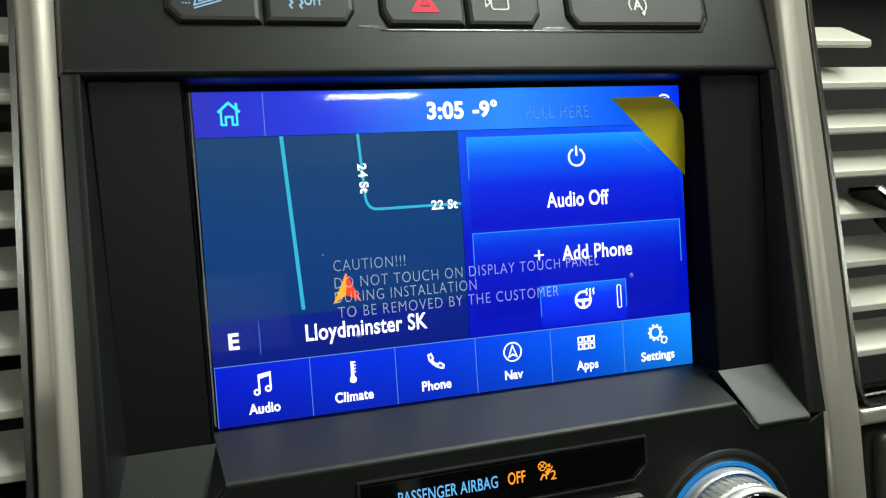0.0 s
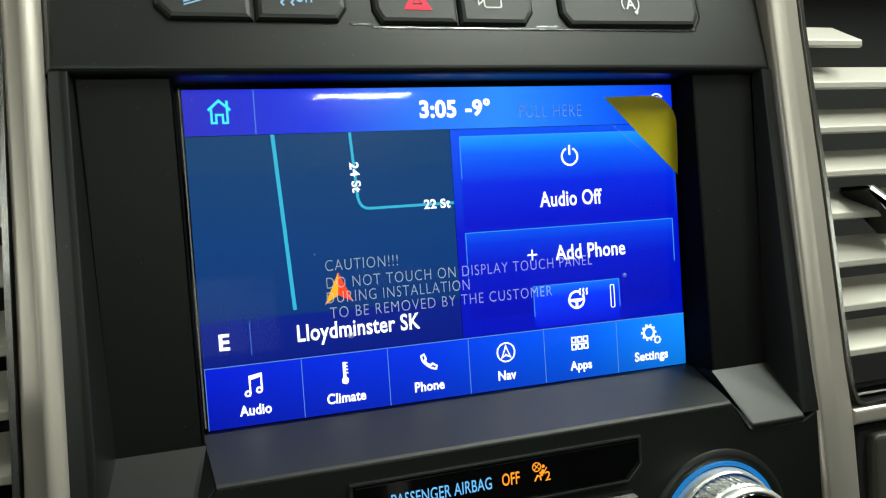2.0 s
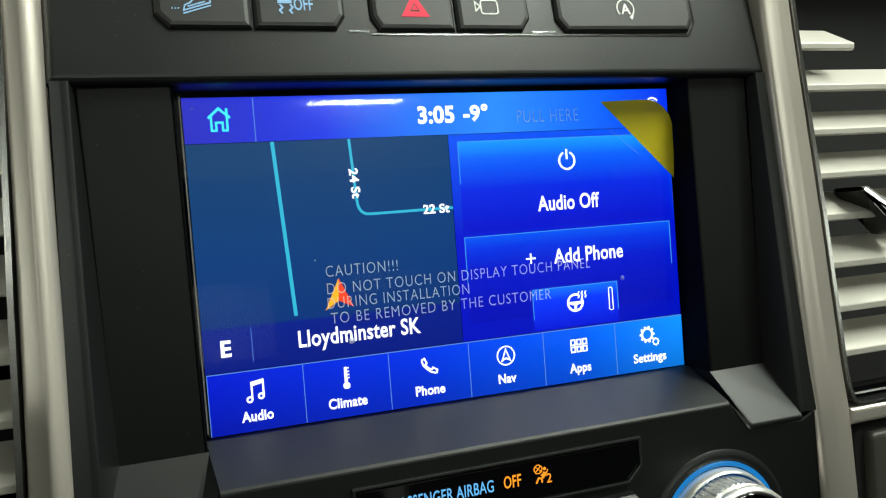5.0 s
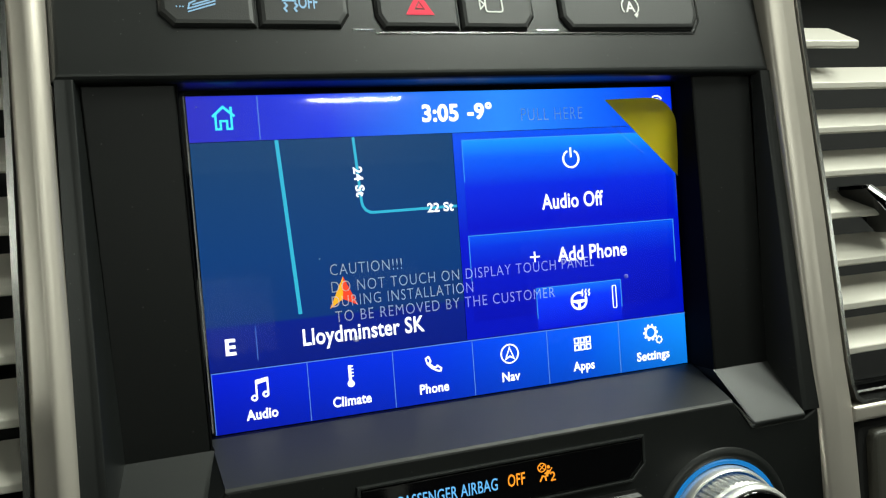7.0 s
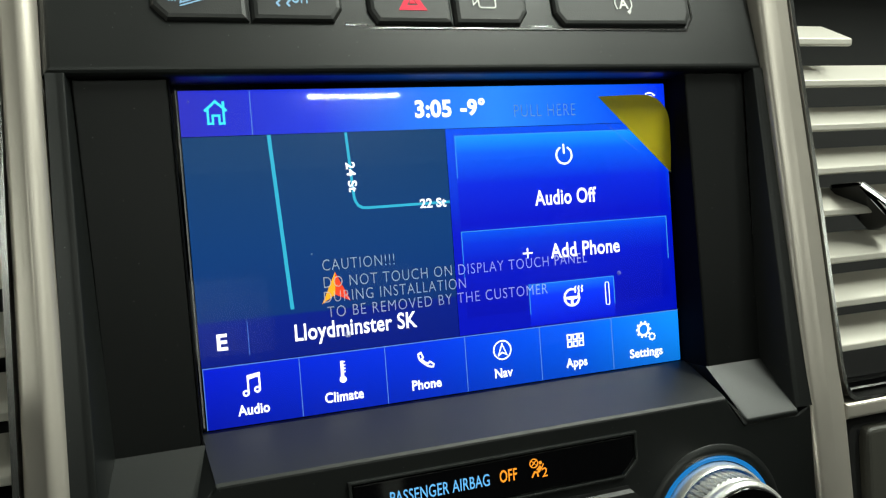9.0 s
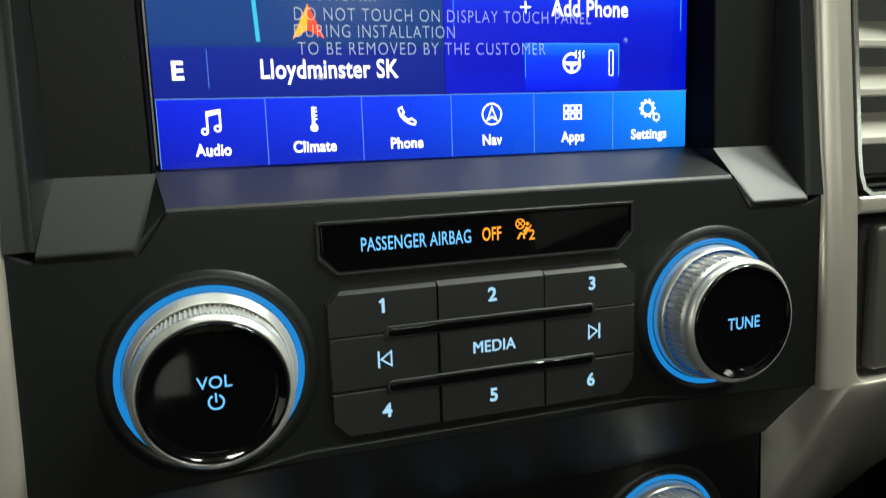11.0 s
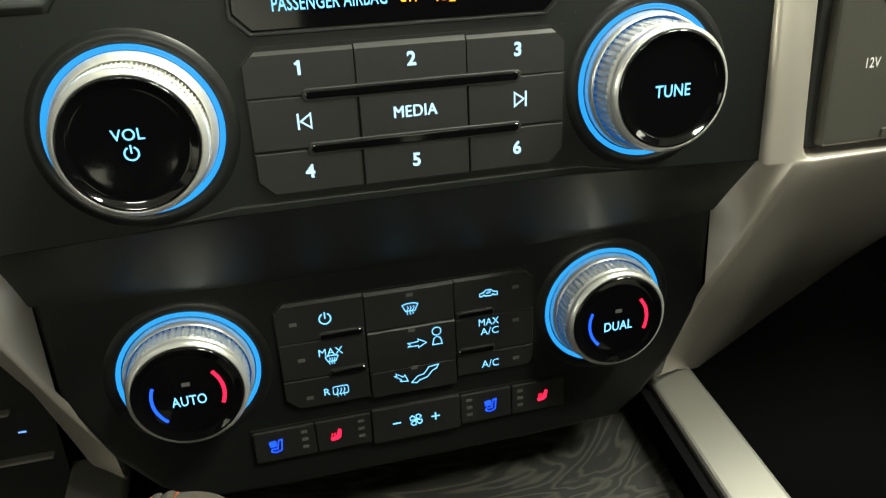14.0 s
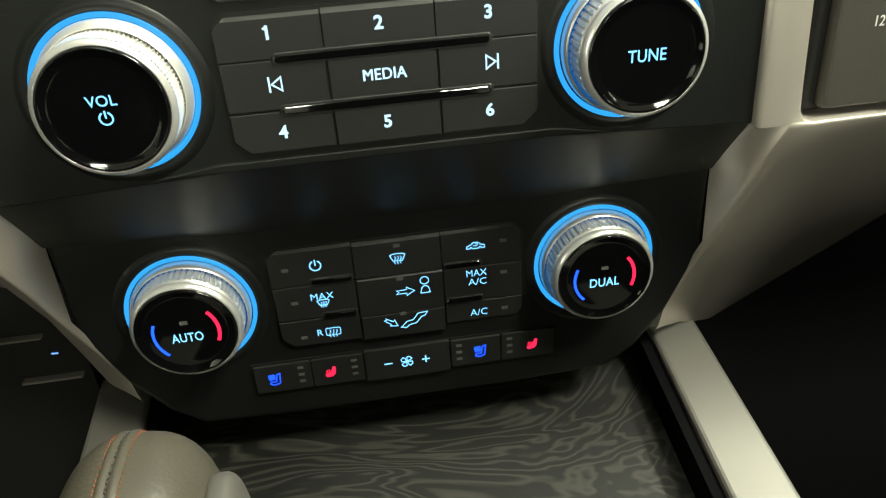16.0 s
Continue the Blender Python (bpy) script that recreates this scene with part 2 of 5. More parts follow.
def lathe(cx, cz, profile, n=96):
    """A round body about the axis along y through (cx, cz); profile: rows of (radius, y)."""
    bm = bmesh.new()
    rings = []
    for r, y in profile:
        if r < 1e-6:
            rings.append([bm.verts.new((cx, y, cz))])
        else:
            rings.append([bm.verts.new((cx + r * math.cos(2 * math.pi * i / n), y, cz + r * math.sin(2 * math.pi * i / n))) for i in range(n)])
    for a, b in zip(rings, rings[1:]):
        for i in range(n):
            j = (i + 1) % n
            if len(a) == 1:
                bm.faces.new((a[0], b[i], b[j]))
            elif len(b) == 1:
                bm.faces.new((a[i], b[0], a[j]))
            else:
                bm.faces.new((a[i], b[i], b[j], a[j]))
    bmesh.ops.recalc_face_normals(bm, faces=bm.faces)
    return bm


def flat(poly, y, thick=0.00012):
    return prism(poly, y, y + thick)


def stroke(path, w, y, closed=False, thick=0.00012, bm=None):
    """A drawn line of width w along a path of (x, z)."""
    bm = bm or bmesh.new()
    n = len(path)
    left, right = [], []
    for i, (x, z) in enumerate(path):
        px, pz = path[(i - 1) % n] if closed or i else path[i]
        qx, qz = path[(i + 1) % n] if closed or i < n - 1 else path[i]
        a, b = Vector((x - px, z - pz)), Vector((qx - x, qz - z))
        a = a.normalized() if a.length else b.normalized()
        b = b.normalized() if b.length else a
        t = (a + b).normalized() if (a + b).length > 1e-6 else a
        nrm = Vector((-t.y, t.x))
        k = w / 2 / max(0.5, nrm.dot(Vector((-a.y, a.x))))
        left.append((x + nrm.x * k, z + nrm.y * k))
        right.append((x - nrm.x * k, z - nrm.y * k))
    va = [[bm.verts.new((x, yy, z)) for x, z in side] for side in (left, right) for yy in (y, y + thick)]
    m = n if closed else n - 1
    for i in range(m):
        j = (i + 1) % n
        bm.faces.new((va[0][i], va[0][j], va[2][j], va[2][i]))
        bm.faces.new((va[0][i], va[1][i], va[1][j], va[0][j]))
        bm.faces.new((va[2][i], va[2][j], va[3][j], va[3][i]))
    bmesh.ops.recalc_face_normals(bm, faces=bm.faces)
    return bm


def arc(cx, cz, r, a0, a1, n=20):
    return [(cx + r * math.cos(radians(a0 + (a1 - a0) * i / n)), cz + r * math.sin(radians(a0 + (a1 - a0) * i / n))) for i in range(n + 1)]


def joined(*bms):
    out = bmesh.new()
    for b in bms:
        me = bpy.data.meshes.new("tmp")
        b.to_mesh(me)
        b.free()
        out.from_mesh(me)
        bpy.data.meshes.remove(me)
    return out


def words(body, x0, x1, zc, height, y, bold=0.0, turn=0.0, thick=0.0001, space=1.04):
    """Lettering fitted between x0 and x1, its middle at zc and its capitals of that height; turn in degrees, about its middle."""
    cu = bpy.data.curves.new("tmp", "FONT")
    cu.body, cu.size, cu.offset, cu.extrude, cu.resolution_u, cu.space_character = body, 1.0, bold, 0.0, 4, space
    ob = bpy.data.objects.new("tmp", cu)
    scene.collection.objects.link(ob)
    me = bpy.data.meshes.new_from_object(ob.evaluated_get(bpy.context.evaluated_depsgraph_get()))
    bpy.data.objects.remove(ob)
    bm = bmesh.new()
    bm.from_mesh(me)
    bpy.data.meshes.remove(me)
    bpy.data.curves.remove(cu)
    lo, hi = min(v.co.x for v in bm.verts), max(v.co.x for v in bm.verts)
    sz = height / 0.73
    sx = (x1 - x0) / (hi - lo) if len(body) > 1 else sz
    cx, c, s = (x0 + x1) / 2, math.cos(radians(turn)), math.sin(radians(turn))
    for v in bm.verts:
        u, w = (v.co.x - (lo + hi) / 2) * sx, (v.co.y - 0.365) * sz
        v.co = (cx + u * c - w * s, y, zc + u * s + w * c)
    return bm


# ---- workshop and cab shell ----
def shell(name, lo, hi, material, label):
    """A plain slab between two corners, in the world's own axes."""
    bm = bmesh.new()
    bmesh.ops.create_cube(bm, size=1)
    c = [(a + b) / 2 for a, b in zip(lo, hi)]
    for v in bm.verts:
        v.co = [v.co[i] * (hi[i] - lo[i]) + c[i] for i in range(3)]
    me = bpy.data.meshes.new(name)
    bm.to_mesh(me)
    bm.free()
    me.materials.append(material)
    return tagged(new(name, me), label, kind="structure")


shell("floor", (-5, -7, -0.1), (5, 5, 0), WALL, "plain grey workshop floor")
shell("ceiling", (-5, -7, 3.6), (5, 5, 3.7), WALL, "plain pale workshop ceiling")
shell("wall_north", (-5, 5, 0), (5, 5.1, 3.6), WALL, "plain pale workshop wall")
shell("wall_south", (-5, -7.1, 0), (5, -7, 3.6), WALL, "plain pale workshop wall")
shell("wall_east", (5, -7, 0), (5.1, 5, 3.6), WALL, "plain pale workshop wall")
shell("wall_west", (-5.1, -7, 0), (-5, 5, 3.6), WALL, "plain pale workshop wall")
# Unseen roof; its gap and front edge decide which lamps reach the dash.
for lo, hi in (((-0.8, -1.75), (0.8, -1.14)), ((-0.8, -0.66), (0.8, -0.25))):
    shell("cab_roof", (*lo, 1.75), (*hi, 1.8), LINING, "unseen cab roof lining, gap and edge set to shape lamp light")
shell("cab_floor", (-0.8, -1.75, 0.55), (0.8, 0.7, 0.6), CARPET, "black cab floor carpet")
# Openings are invented to give the knob caps window-like reflections.
for x0, x1, z0, z1 in ((-0.8, 0.8, 0.6, 1.08), (-0.8, -0.46, 1.08, 1.30), (-0.40, -0.24, 1.08, 1.30), (-0.24, -0.12, 1.08, 1.2), (-0.12, 0.30, 1.08, 1.30), (0.36, 0.8, 1.08, 1.30), (-0.8, 0.8, 1.30, 1.42)):
    shell("cab_back", (x0, -1.75, z0), (x1, -1.7, z1), LINING, "unseen dark cab back wall, openings added for reflections in the caps")
# Unseen pillars, widths invented to shape the pale reflections on the display.
for x0, x1, z0 in ((-0.8, -0.12, 1.42), (0.09, 0.3, 1.42), (0.5, 0.8, 1.42), (0.3, 0.5, 1.42), (-0.12, 0.09, 1.42)):
    shell("cab_pillar", (x0, -1.75, z0), (x1, -1.7, 1.68 if x0 == 0.3 else 1.54 if x0 == -0.12 else 1.75), LINING, "unseen dark rear pillar, width set for reflections on the display")
for s in (-1, 1):
    a, b = sorted((s * 0.8, s * 0.85))
    # Passenger sill is raised to keep the right rear lamp off low trim.
    shell("cab_side", (a, -1.75, 0.6), (b, 0.7, 1.3 if s < 0 else 1.45), LINING, "unseen dark door lining, passenger sill raised to block a lamp")
    shell("cab_pillar", (a, -0.9, 1.3), (b, -0.75, 1.75), LINING, "dark cab door pillar")
shell("firewall", (-0.8, 0.4, 0.6), (0.8, 0.45, 1.5), LINING, "dark wall behind the dashboard")

def dash(name, lo, hi, label):
    """A plain block for unseen dashboard beside the stack, added to block lamp light, in stack space."""
    d = thing(name, [(a + b) / 2 for a, b in zip(lo, hi)], label, "dashboard", kind="structure")
    part("block", prism(rect(lo[0], hi[0], lo[2], hi[2]), lo[1], hi[1], 0.01, 3), PLASTIC, d)


# Added out of view to keep lamp light off vents and footwells.
dash("dashboard_top", (-0.78, -0.004, 0.131), (0.78, 0.28, 0.158), "plain unseen black dashboard top that blocks lamp light")
dash("dashboard_passenger", (0.262, 0.11, -0.14), (0.78, 0.28, 0.13), "plain unseen black passenger dashboard that blocks lamp light")
dash("dashboard_driver", (-0.78, 0.05, -0.17), (-0.262, 0.28, 0.13), "plain unseen black driver dashboard that blocks lamp light")
# Added block, out of view, that shades the left rail.
dash("column_cover", (-0.40, -0.13, -0.15), (-0.162, 0.05, -0.03), "plain unseen black block that shades the left rail")

# ---- centre stack ----
stack = thing("centre_stack", (0, 0, 0), "black grained plastic centre stack holding screen, knobs and buttons", "dashboard", kind="structure")
PF, KF, CF, CK = -0.027, -0.0284, -0.002, -0.0034

part("upper_panel", prism([(-0.1235, 0.0535), (0.1225, 0.0535), (0.1225, 0.16), (-0.1235, 0.16)], -0.015, 0.03, 0.0028, 5, slope=0.2, z0=0.0535), PLASTIC, stack)
part("screen_well", prism(rect(-0.12, 0.12, -0.07, 0.07), 0.0035, 0.012), DARK, stack)
for s in (-1, 1):
    part("side_panel", prism([(s * 0.0897, -0.0565), (s * 0.114, -0.0565), (s * 0.1165, 0.0545), (s * 0.0905, 0.0545)], -0.0145, 0.004, 0.0006, slope=0.04, z0=-0.0555), MATTE, stack)
    # Added strip that hides the display's blue reflection on the panel wall.
    part("bezel_liner", prism([(s * 0.0892, -0.0556), (s * 0.0896, -0.0556), (s * 0.0904, 0.0545), (s * 0.0900, 0.0545)], -0.0146, 0.0, slope=0.04, z0=-0.0555), MASK_BLACK, stack)
    v = [(s * 0.1133, -0.0144, -0.0556), (s * 0.1172, PF - 0.0005, -0.0722), (s * 0.1195, PF, -0.0722), (s * 0.1195, -0.0149, 0.0545), (s * 0.1174, -0.0149, 0.0545), (s * 0.1166, -0.0105, 0.0545),
         (s * (0.126 if s > 0 else 0.1240), PF - 0.001, -0.0722), (s * 0.1222, -0.0149, 0.0545)]
    bm = solid(v, [(0, 1, 4, 5), (1, 2, 3, 4), (2, 6, 7, 3)])
    bmesh.ops.bevel(bm, geom=[e for e in bm.edges if not e.is_boundary], offset=0.0004, segments=3, profile=0.5, affect="EDGES")
    part("frame_side", bm, PLASTIC, stack, smooth=True)
    A, B = (s * 0.0897, -0.001, -0.0556), (s * 0.0868, PF, -0.0644)
    C, D, E, F = (s * 0.0887, -0.0147, -0.0553), (s * 0.1137, -0.0147, -0.0553), (s * 0.1172, -0.0286, -0.0734), (s * 0.0945, -0.0286, -0.0733)
    F2, E2 = (s * 0.0945, PF, -0.0752), (s * 0.1175, PF, -0.0752)
    bm = solid([C, D, E, F, A, B, F2, E2], [(0, 1, 2, 3), (3, 2, 7, 6), (0, 3, 5, 4), (3, 6, 5)])
    bmesh.ops.bevel(bm, geom=[e for e in bm.edges if not e.is_boundary], offset=0.0009, segments=4, profile=0.5, affect="EDGES")
    part("ramp", bm, RAMP, stack)
part("ledge", solid([(-0.0897, -0.0005, -0.0552), (0.0897, -0.0005, -0.0552), (0.0868, PF + 0.0006, -0.0637), (-0.0868, PF + 0.0006, -0.0637), (0.0868, PF, -0.0646), (-0.0868, PF, -0.0646)], [(0, 1, 2, 3), (3, 2, 4, 5)]), LEDGE, stack)
part("media_panel", prism([(-0.126, -0.141), (-0.05, -0.1375), (0.05, -0.1375), (0.126, -0.141), (0.126, -0.071), (0.118, -0.0748), (0.0945, -0.0748), (0.0868, -0.0644), (-0.0868, -0.0644), (-0.0945, -0.0748), (-0.118, -0.0748), (-0.126, -0.071)], PF, 0.0, 0.0008), PLASTIC, stack)
part("lower_band", solid([(-0.1275, PF + 0.001, -0.141), (-0.05, PF + 0.001, -0.1373), (0.05, PF + 0.001, -0.1373), (0.1275, PF + 0.001, -0.141), (0.1262, CF, -0.168), (0.05, CF, -0.1715), (-0.05, CF, -0.1715), (-0.1262, CF, -0.168)], [(0, 1, 6, 7), (1, 2, 5, 6), (2, 3, 4, 5)]), mat("smooth_black_plastic", (0.016, 0.017, 0.017), 0.34, grain=0.05), stack, "smoother black band", smooth=True)
part("climate_panel", prism([(-0.088, -0.2590), (-0.05, -0.2605), (0.05, -0.2605), (0.088, -0.2590), (0.1, -0.25), (0.113, -0.233), (0.1255, -0.206), (0.1258, -0.15), (-0.1258, -0.15), (-0.1255, -0.206), (-0.113, -0.233), (-0.1, -0.25)], CF, 0.03, 0.0025, 3), PLASTIC, stack)
part("key_pocket", prism(chamfer(-0.0480, 0.0501, -0.1321, -0.0880, 0.0046, 0.0046, 0.0046, 0.0046), PF - 0.0003, PF + 0.001), DARK, stack)
part("key_pocket", prism(chamfer(-0.0499, 0.0497, -0.2258, -0.1802, 0.0046, 0.0026, 0.0036, 0.0036), CF - 0.0003, CF + 0.001), DARK, stack)
part("key_pocket", prism(rect(-0.0643, 0.0637, -0.2472, -0.2317), CF - 0.0003, CF + 0.001), DARK, stack)
part("panel_foot", prism([(-0.078, -0.1372), (-0.055, -0.134), (0.056, -0.134), (0.075, -0.1372)], PF - 0.0008, PF + 0.001, 0.0006), PLASTIC, stack)

# ---- silver trim, vents and outlet ----
# z, inner edge, outer edge on the driver's side, outer edge on the passenger's side, y of the face
TRIM_ROWS = ((0.16, 0.1215, 0.1325, 0.1368, -0.0085), (0.072, 0.1213, 0.1328, 0.1370, -0.0165), (0.0, 0.1223, 0.1338, 0.1390, -0.0230), (-0.058, 0.1233, 0.1352, 0.1405, -0.0275), (-0.075, 0.1240, 0.1362, 0.1408, -0.0290),
             (-0.1, 0.1246, 0.1390, 0.1402, -0.0300), (-0.125, 0.1252, 0.1410, 0.1410, -0.0305), (-0.137, 0.1256, 0.1422, 0.1418, -0.0305), (-0.1396, 0.1257, 0.1432, 0.1430, -0.0306), (-0.1409, 0.1257, 0.1446, 0.1446, -0.0306), (-0.1416, 0.1257, 0.1475, 0.1475, -0.0306))


def trim_y(z):
    return float(np.interp(z, [r[0] for r in TRIM_ROWS[::-1]], [r[4] for r in TRIM_ROWS[::-1]]))


for s in (-1, 1):
    trim = thing("silver_trim", (s * 0.128, -0.02, 0), "satin champagne-silver trim strip beside the centre stack", "trim", "silver trim strips")
    rows = [(z, xi if s > 0 else max(xi, 0.1232), xr if s > 0 else xl, y) for z, xi, xl, xr, y in TRIM_ROWS]
    bm = bmesh.new()
    rings = []
    for z, xi, xo, y in rows:
        d = 0.02
        w, c = xo - xi, float(np.interp(z, (-0.1, -0.06), (0.0, 1.0)))
        prof = ((xi, y + d), (xi, y + 0.0022), (xi + 0.0006, y + 0.0008), (xi + 0.0018, y), (xi + 0.42 * w, y - 0.0006 * c), (xi + 0.5 * w, y - 0.0002 * c), (xi + 0.58 * w, y + 0.0008 * c), (xo - 0.0016, y + 0.0002 + 0.0014 * c), (xo - 0.0005, y + 0.0008 + 0.0016 * c), (xo, y + 0.002 + 0.002 * c), (xo, y + d))
        rings.append([bm.verts.new((s * x, yy, z)) for x, yy in prof])
    for a, b in zip(rings, rings[1:]):
        for i in range(len(a) - 1):
            bm.faces.new((a[i], a[i + 1], b[i + 1], b[i]))
    bmesh.ops.recalc_face_normals(bm, faces=bm.faces)
    part("strip", bm, SATIN, trim, smooth=True)
    # lower wing: inner flank down to the climate panel, outer face that turns under the dash
    wing = [((0.1375, -0.0306, -0.1415), (0.1375, -0.0301, -0.1505)), ((0.1462, -0.0306, -0.1415), (0.1462, -0.0302, -0.1487)), ((0.165, -0.0304, -0.1415), (0.165, -0.0298, -0.1470)), ((0.22, -0.0304, -0.1415), (0.22, -0.0288, -0.1450)), ((0.30, -0.0304, -0.1415), (0.30, -0.0288, -0.1440))]
    ends = [(0.1410, 0.026, -0.2620), (0.1600, 0.046, -0.2770), (0.231, 0.085, -0.2783), (0.2958, 0.100, -0.2575), (0.3791, 0.100, -0.2117)]
    low = [(0.1130, 0.010, -0.2500), (0.1300, 0.018, -0.2550), (0.1350, 0.021, -0.2580)]
    if s < 0:
        wing, ends = wing[:3], [(0.1450, 0.010, -0.1900), (0.155, 0.010, -0.1850), (0.170, 0.010, -0.1800)]
        low = [(0.1130, 0.010, -0.2500), (0.1250, 0.014, -0.2450), (0.1360, 0.014, -0.2100)]
    crest = [(0.1130, CF + 0.002, -0.2335), (0.1255, CF - 0.001, -0.2065), (0.1315, -0.0157, -0.1785)]
    foot = Vector((0.1258, CF + 0.001, -0.166))
    cols = [(Vector(c).lerp(foot, 0.16), Vector(c), Vector(e)) for c, e in zip(crest, low)] + [(Vector(a), Vector(c), Vector(e)) for (a, c), e in zip(wing, ends)]
    bm = bmesh.new()
    grid = []
    for i, (a, c, e) in enumerate(cols):
        r0, r1 = a.lerp(c, 0.25), c.lerp(e, 0.10)
        line = [a, a.lerp(c, 0.2)] + [r0.lerp(c, k / 6).lerp(c.lerp(r1, k / 6), k / 6) for k in range(7)] + [c.lerp(e, 0.10 + 0.9 * k / 7) + Vector((0, 0, -0.005 * math.sin(math.pi * k / 7))) for k in range(1, 8)]
        if i > 3:
            line = [a + Vector((0, 0.016, 0.0003)), a + Vector((0, 0.0016, 0.0003)), a + Vector((0, 0.0004, 0.0))] + line
        else:
            line = [a, a, a] + line
        grid.append([bm.verts.new((s * v.x, v.y, v.z)) for v in line])
    for a, b in zip(grid, grid[1:]):
        for k in range(len(a) - 1):
            bm.faces.new((a[k], a[k + 1], b[k + 1], b[k]))
    bmesh.ops.remove_doubles(bm, verts=bm.verts, dist=1e-5)
    a1, a2, a3 = (bm.verts.new((s * v.x, v.y, v.z)) for v in (cols[1][0], cols[2][0], cols[3][0]))
    p0, p3, p6 = (bm.verts.new((s * x, y, z)) for x, y, z in ((0.1257, -0.0303, -0.1415), foot, (0.1255, -0.024, -0.1415)))
    flank = [bm.faces.new(q) for q in ((p0, a3, a2), (p0, a2, p3), (a2, a1, p3), (p0, p3, p6))]
    bmesh.ops.remove_doubles(bm, verts=bm.verts, dist=1e-5)
    bmesh.ops.recalc_face_normals(bm, faces=bm.faces)
    part("lower_wing", bm, SATIN, trim, smooth=True)

for s in (-1, 1):
    vent = thing("air_vent", (s * 0.17, -0.005, 0.0), "air vent with pale silver slats in a chrome-edged frame", "vent", "dashboard air vents")
    k = 0.0 if s > 0 else -0.0045
    edge = [(0.1374 + k, 0.13), (0.1376 + k, 0.072), (0.1396 + k, 0.0), (0.1411 + k, -0.058), (0.1416 + k, -0.066), (0.1432 + k, -0.0712), (0.1465 + k, -0.0735), (0.21, -0.0735)]
    bm = stroke([(s * x, z) for x, z in edge], 0.0016, 0.0, False, 0.012)
    for v in bm.verts:
        v.co.y += trim_y(v.co.z) + 0.0012
    part("chrome_edge", bm, DULL_CHROME, vent, "bright chrome edge")
    part("duct", joined(prism([(s * x, z) for x, z in ((0.1385 + k, 0.13), (0.142 + k, -0.072), (0.26, -0.072), (0.26, 0.13))], 0.045, 0.05), prism([(s * x, z) for x, z in ((0.1375 + k, 0.13), (0.1412 + k, -0.072), (0.1425 + k, -0.072), (0.1388 + k, 0.13))], -0.006, 0.05)), DARK, vent)
    part("lower_lip", prism([(s * (0.1435 + k), -0.0718), (s * 0.21, -0.0718), (s * 0.21, -0.0668), (s * (0.1440 + k), -0.0668)], -0.022, 0.02, 0.0015), GLOSS, vent)
    for i, z in enumerate((0.0653, 0.0487, 0.0312, 0.0141, -0.0023, -0.0208, -0.0378, -0.0549)):
        x0, x1 = 0.1392 + k + (0.0653 - z) * 0.03, 0.170 if i == 0 else 0.21
        yf = -0.0115 - (0.0653 - z) * 0.083
        sec = ((0.0002, -0.0012), (0.0, 0.0012), (0.0150, 0.0100), (0.0156, 0.0084), (0.0018, -0.0016))
        bm = bmesh.new()
        ends = [[bm.verts.new((s * x, yf + y, z + dz)) for y, dz in sec] for x in (x0, x1)]
        n = len(sec)
        for q in range(n):
            bm.faces.new((ends[0][q], ends[0][(q + 1) % n], ends[1][(q + 1) % n], ends[1][q]))
        bm.faces.new(ends[0])
        bm.faces.new(ends[1][::-1])
        bmesh.ops.recalc_face_normals(bm, faces=bm.faces)
        bmesh.ops.bevel(bm, geom=list(bm.edges), offset=0.0003, segments=1, affect="EDGES")
        part("slat", bm, SLAT, vent)
    tab = solid([(s * 0.1510, -0.0225, 0.0180), (s * 0.1535, -0.0225, 0.0195), (s * 0.175, -0.0225, 0.006), (s * 0.172, -0.0225, -0.002), (s * 0.1510, -0.006, 0.0180), (s * 0.1535, -0.006, 0.0195), (s * 0.175, -0.006, 0.006), (s * 0.172, -0.006, -0.002)],
                [(0, 1, 2, 3), (4, 7, 6, 5), (0, 4, 5, 1), (1, 5, 6, 2), (2, 6, 7, 3), (3, 7, 4, 0)])
    bmesh.ops.translate(tab, verts=tab.verts, vec=(s * 0.007, 0, -0.010))
    bmesh.ops.bevel(tab, geom=list(tab.edges), offset=0.0012, segments=2, affect="EDGES")
    knob_tab = part("louver_tab", tab, GLOSS, vent, "black louver tab with chrome rim")
    part("chrome_line", stroke([(s * 0.1582, 0.0080), (s * 0.170, 0.0005), (s * 0.179, -0.0065)], 0.0012, -0.0232, False, 0.0008), CHROME, knob_tab)

fascia = thing("silver_fascia", (0.2, -0.02, -0.1), "champagne-silver dashboard fascia round vent and outlet", "trim")
part("face", prism([(0.1398, -0.0740), (0.30, -0.0740), (0.30, -0.0802), (0.1398, -0.0802)], -0.0287, 0.0, 0.0014, 3), SATIN, fascia)
outlet = thing("outlet_cover", (0.18, -0.02, -0.11), "dark grey hinged cover over a twelve volt outlet", "outlet")
part("well", prism(rect(0.1400, 0.30, -0.1415, -0.0805), -0.014, -0.005), DARK, outlet)
part("surround", prism(rect(0.1440, 0.30, -0.1402, -0.0828, 0.004), -0.0245, -0.014, 0.003, 3), DARK, outlet, "black inner surround")
lid = part("lid", prism(rect(0.1492, 0.30, -0.1385, -0.0850, 0.003), -0.0285, -0.016, 0.002, 3), GREY, outlet)
part("marking", words("12V", 0.1632, 0.1692, -0.1092, 0.0036, -0.0287, 0.015), MARK, lid)
part("grip_slot", prism(rect(0.1665, 0.29, -0.0893, -0.0884), -0.0287, -0.027), DARK, lid)
part("grip_tab", prism(rect(0.1745, 0.29, -0.1376, -0.1335, 0.0008, 2), -0.0294, -0.027, 0.0005), GREY, lid)
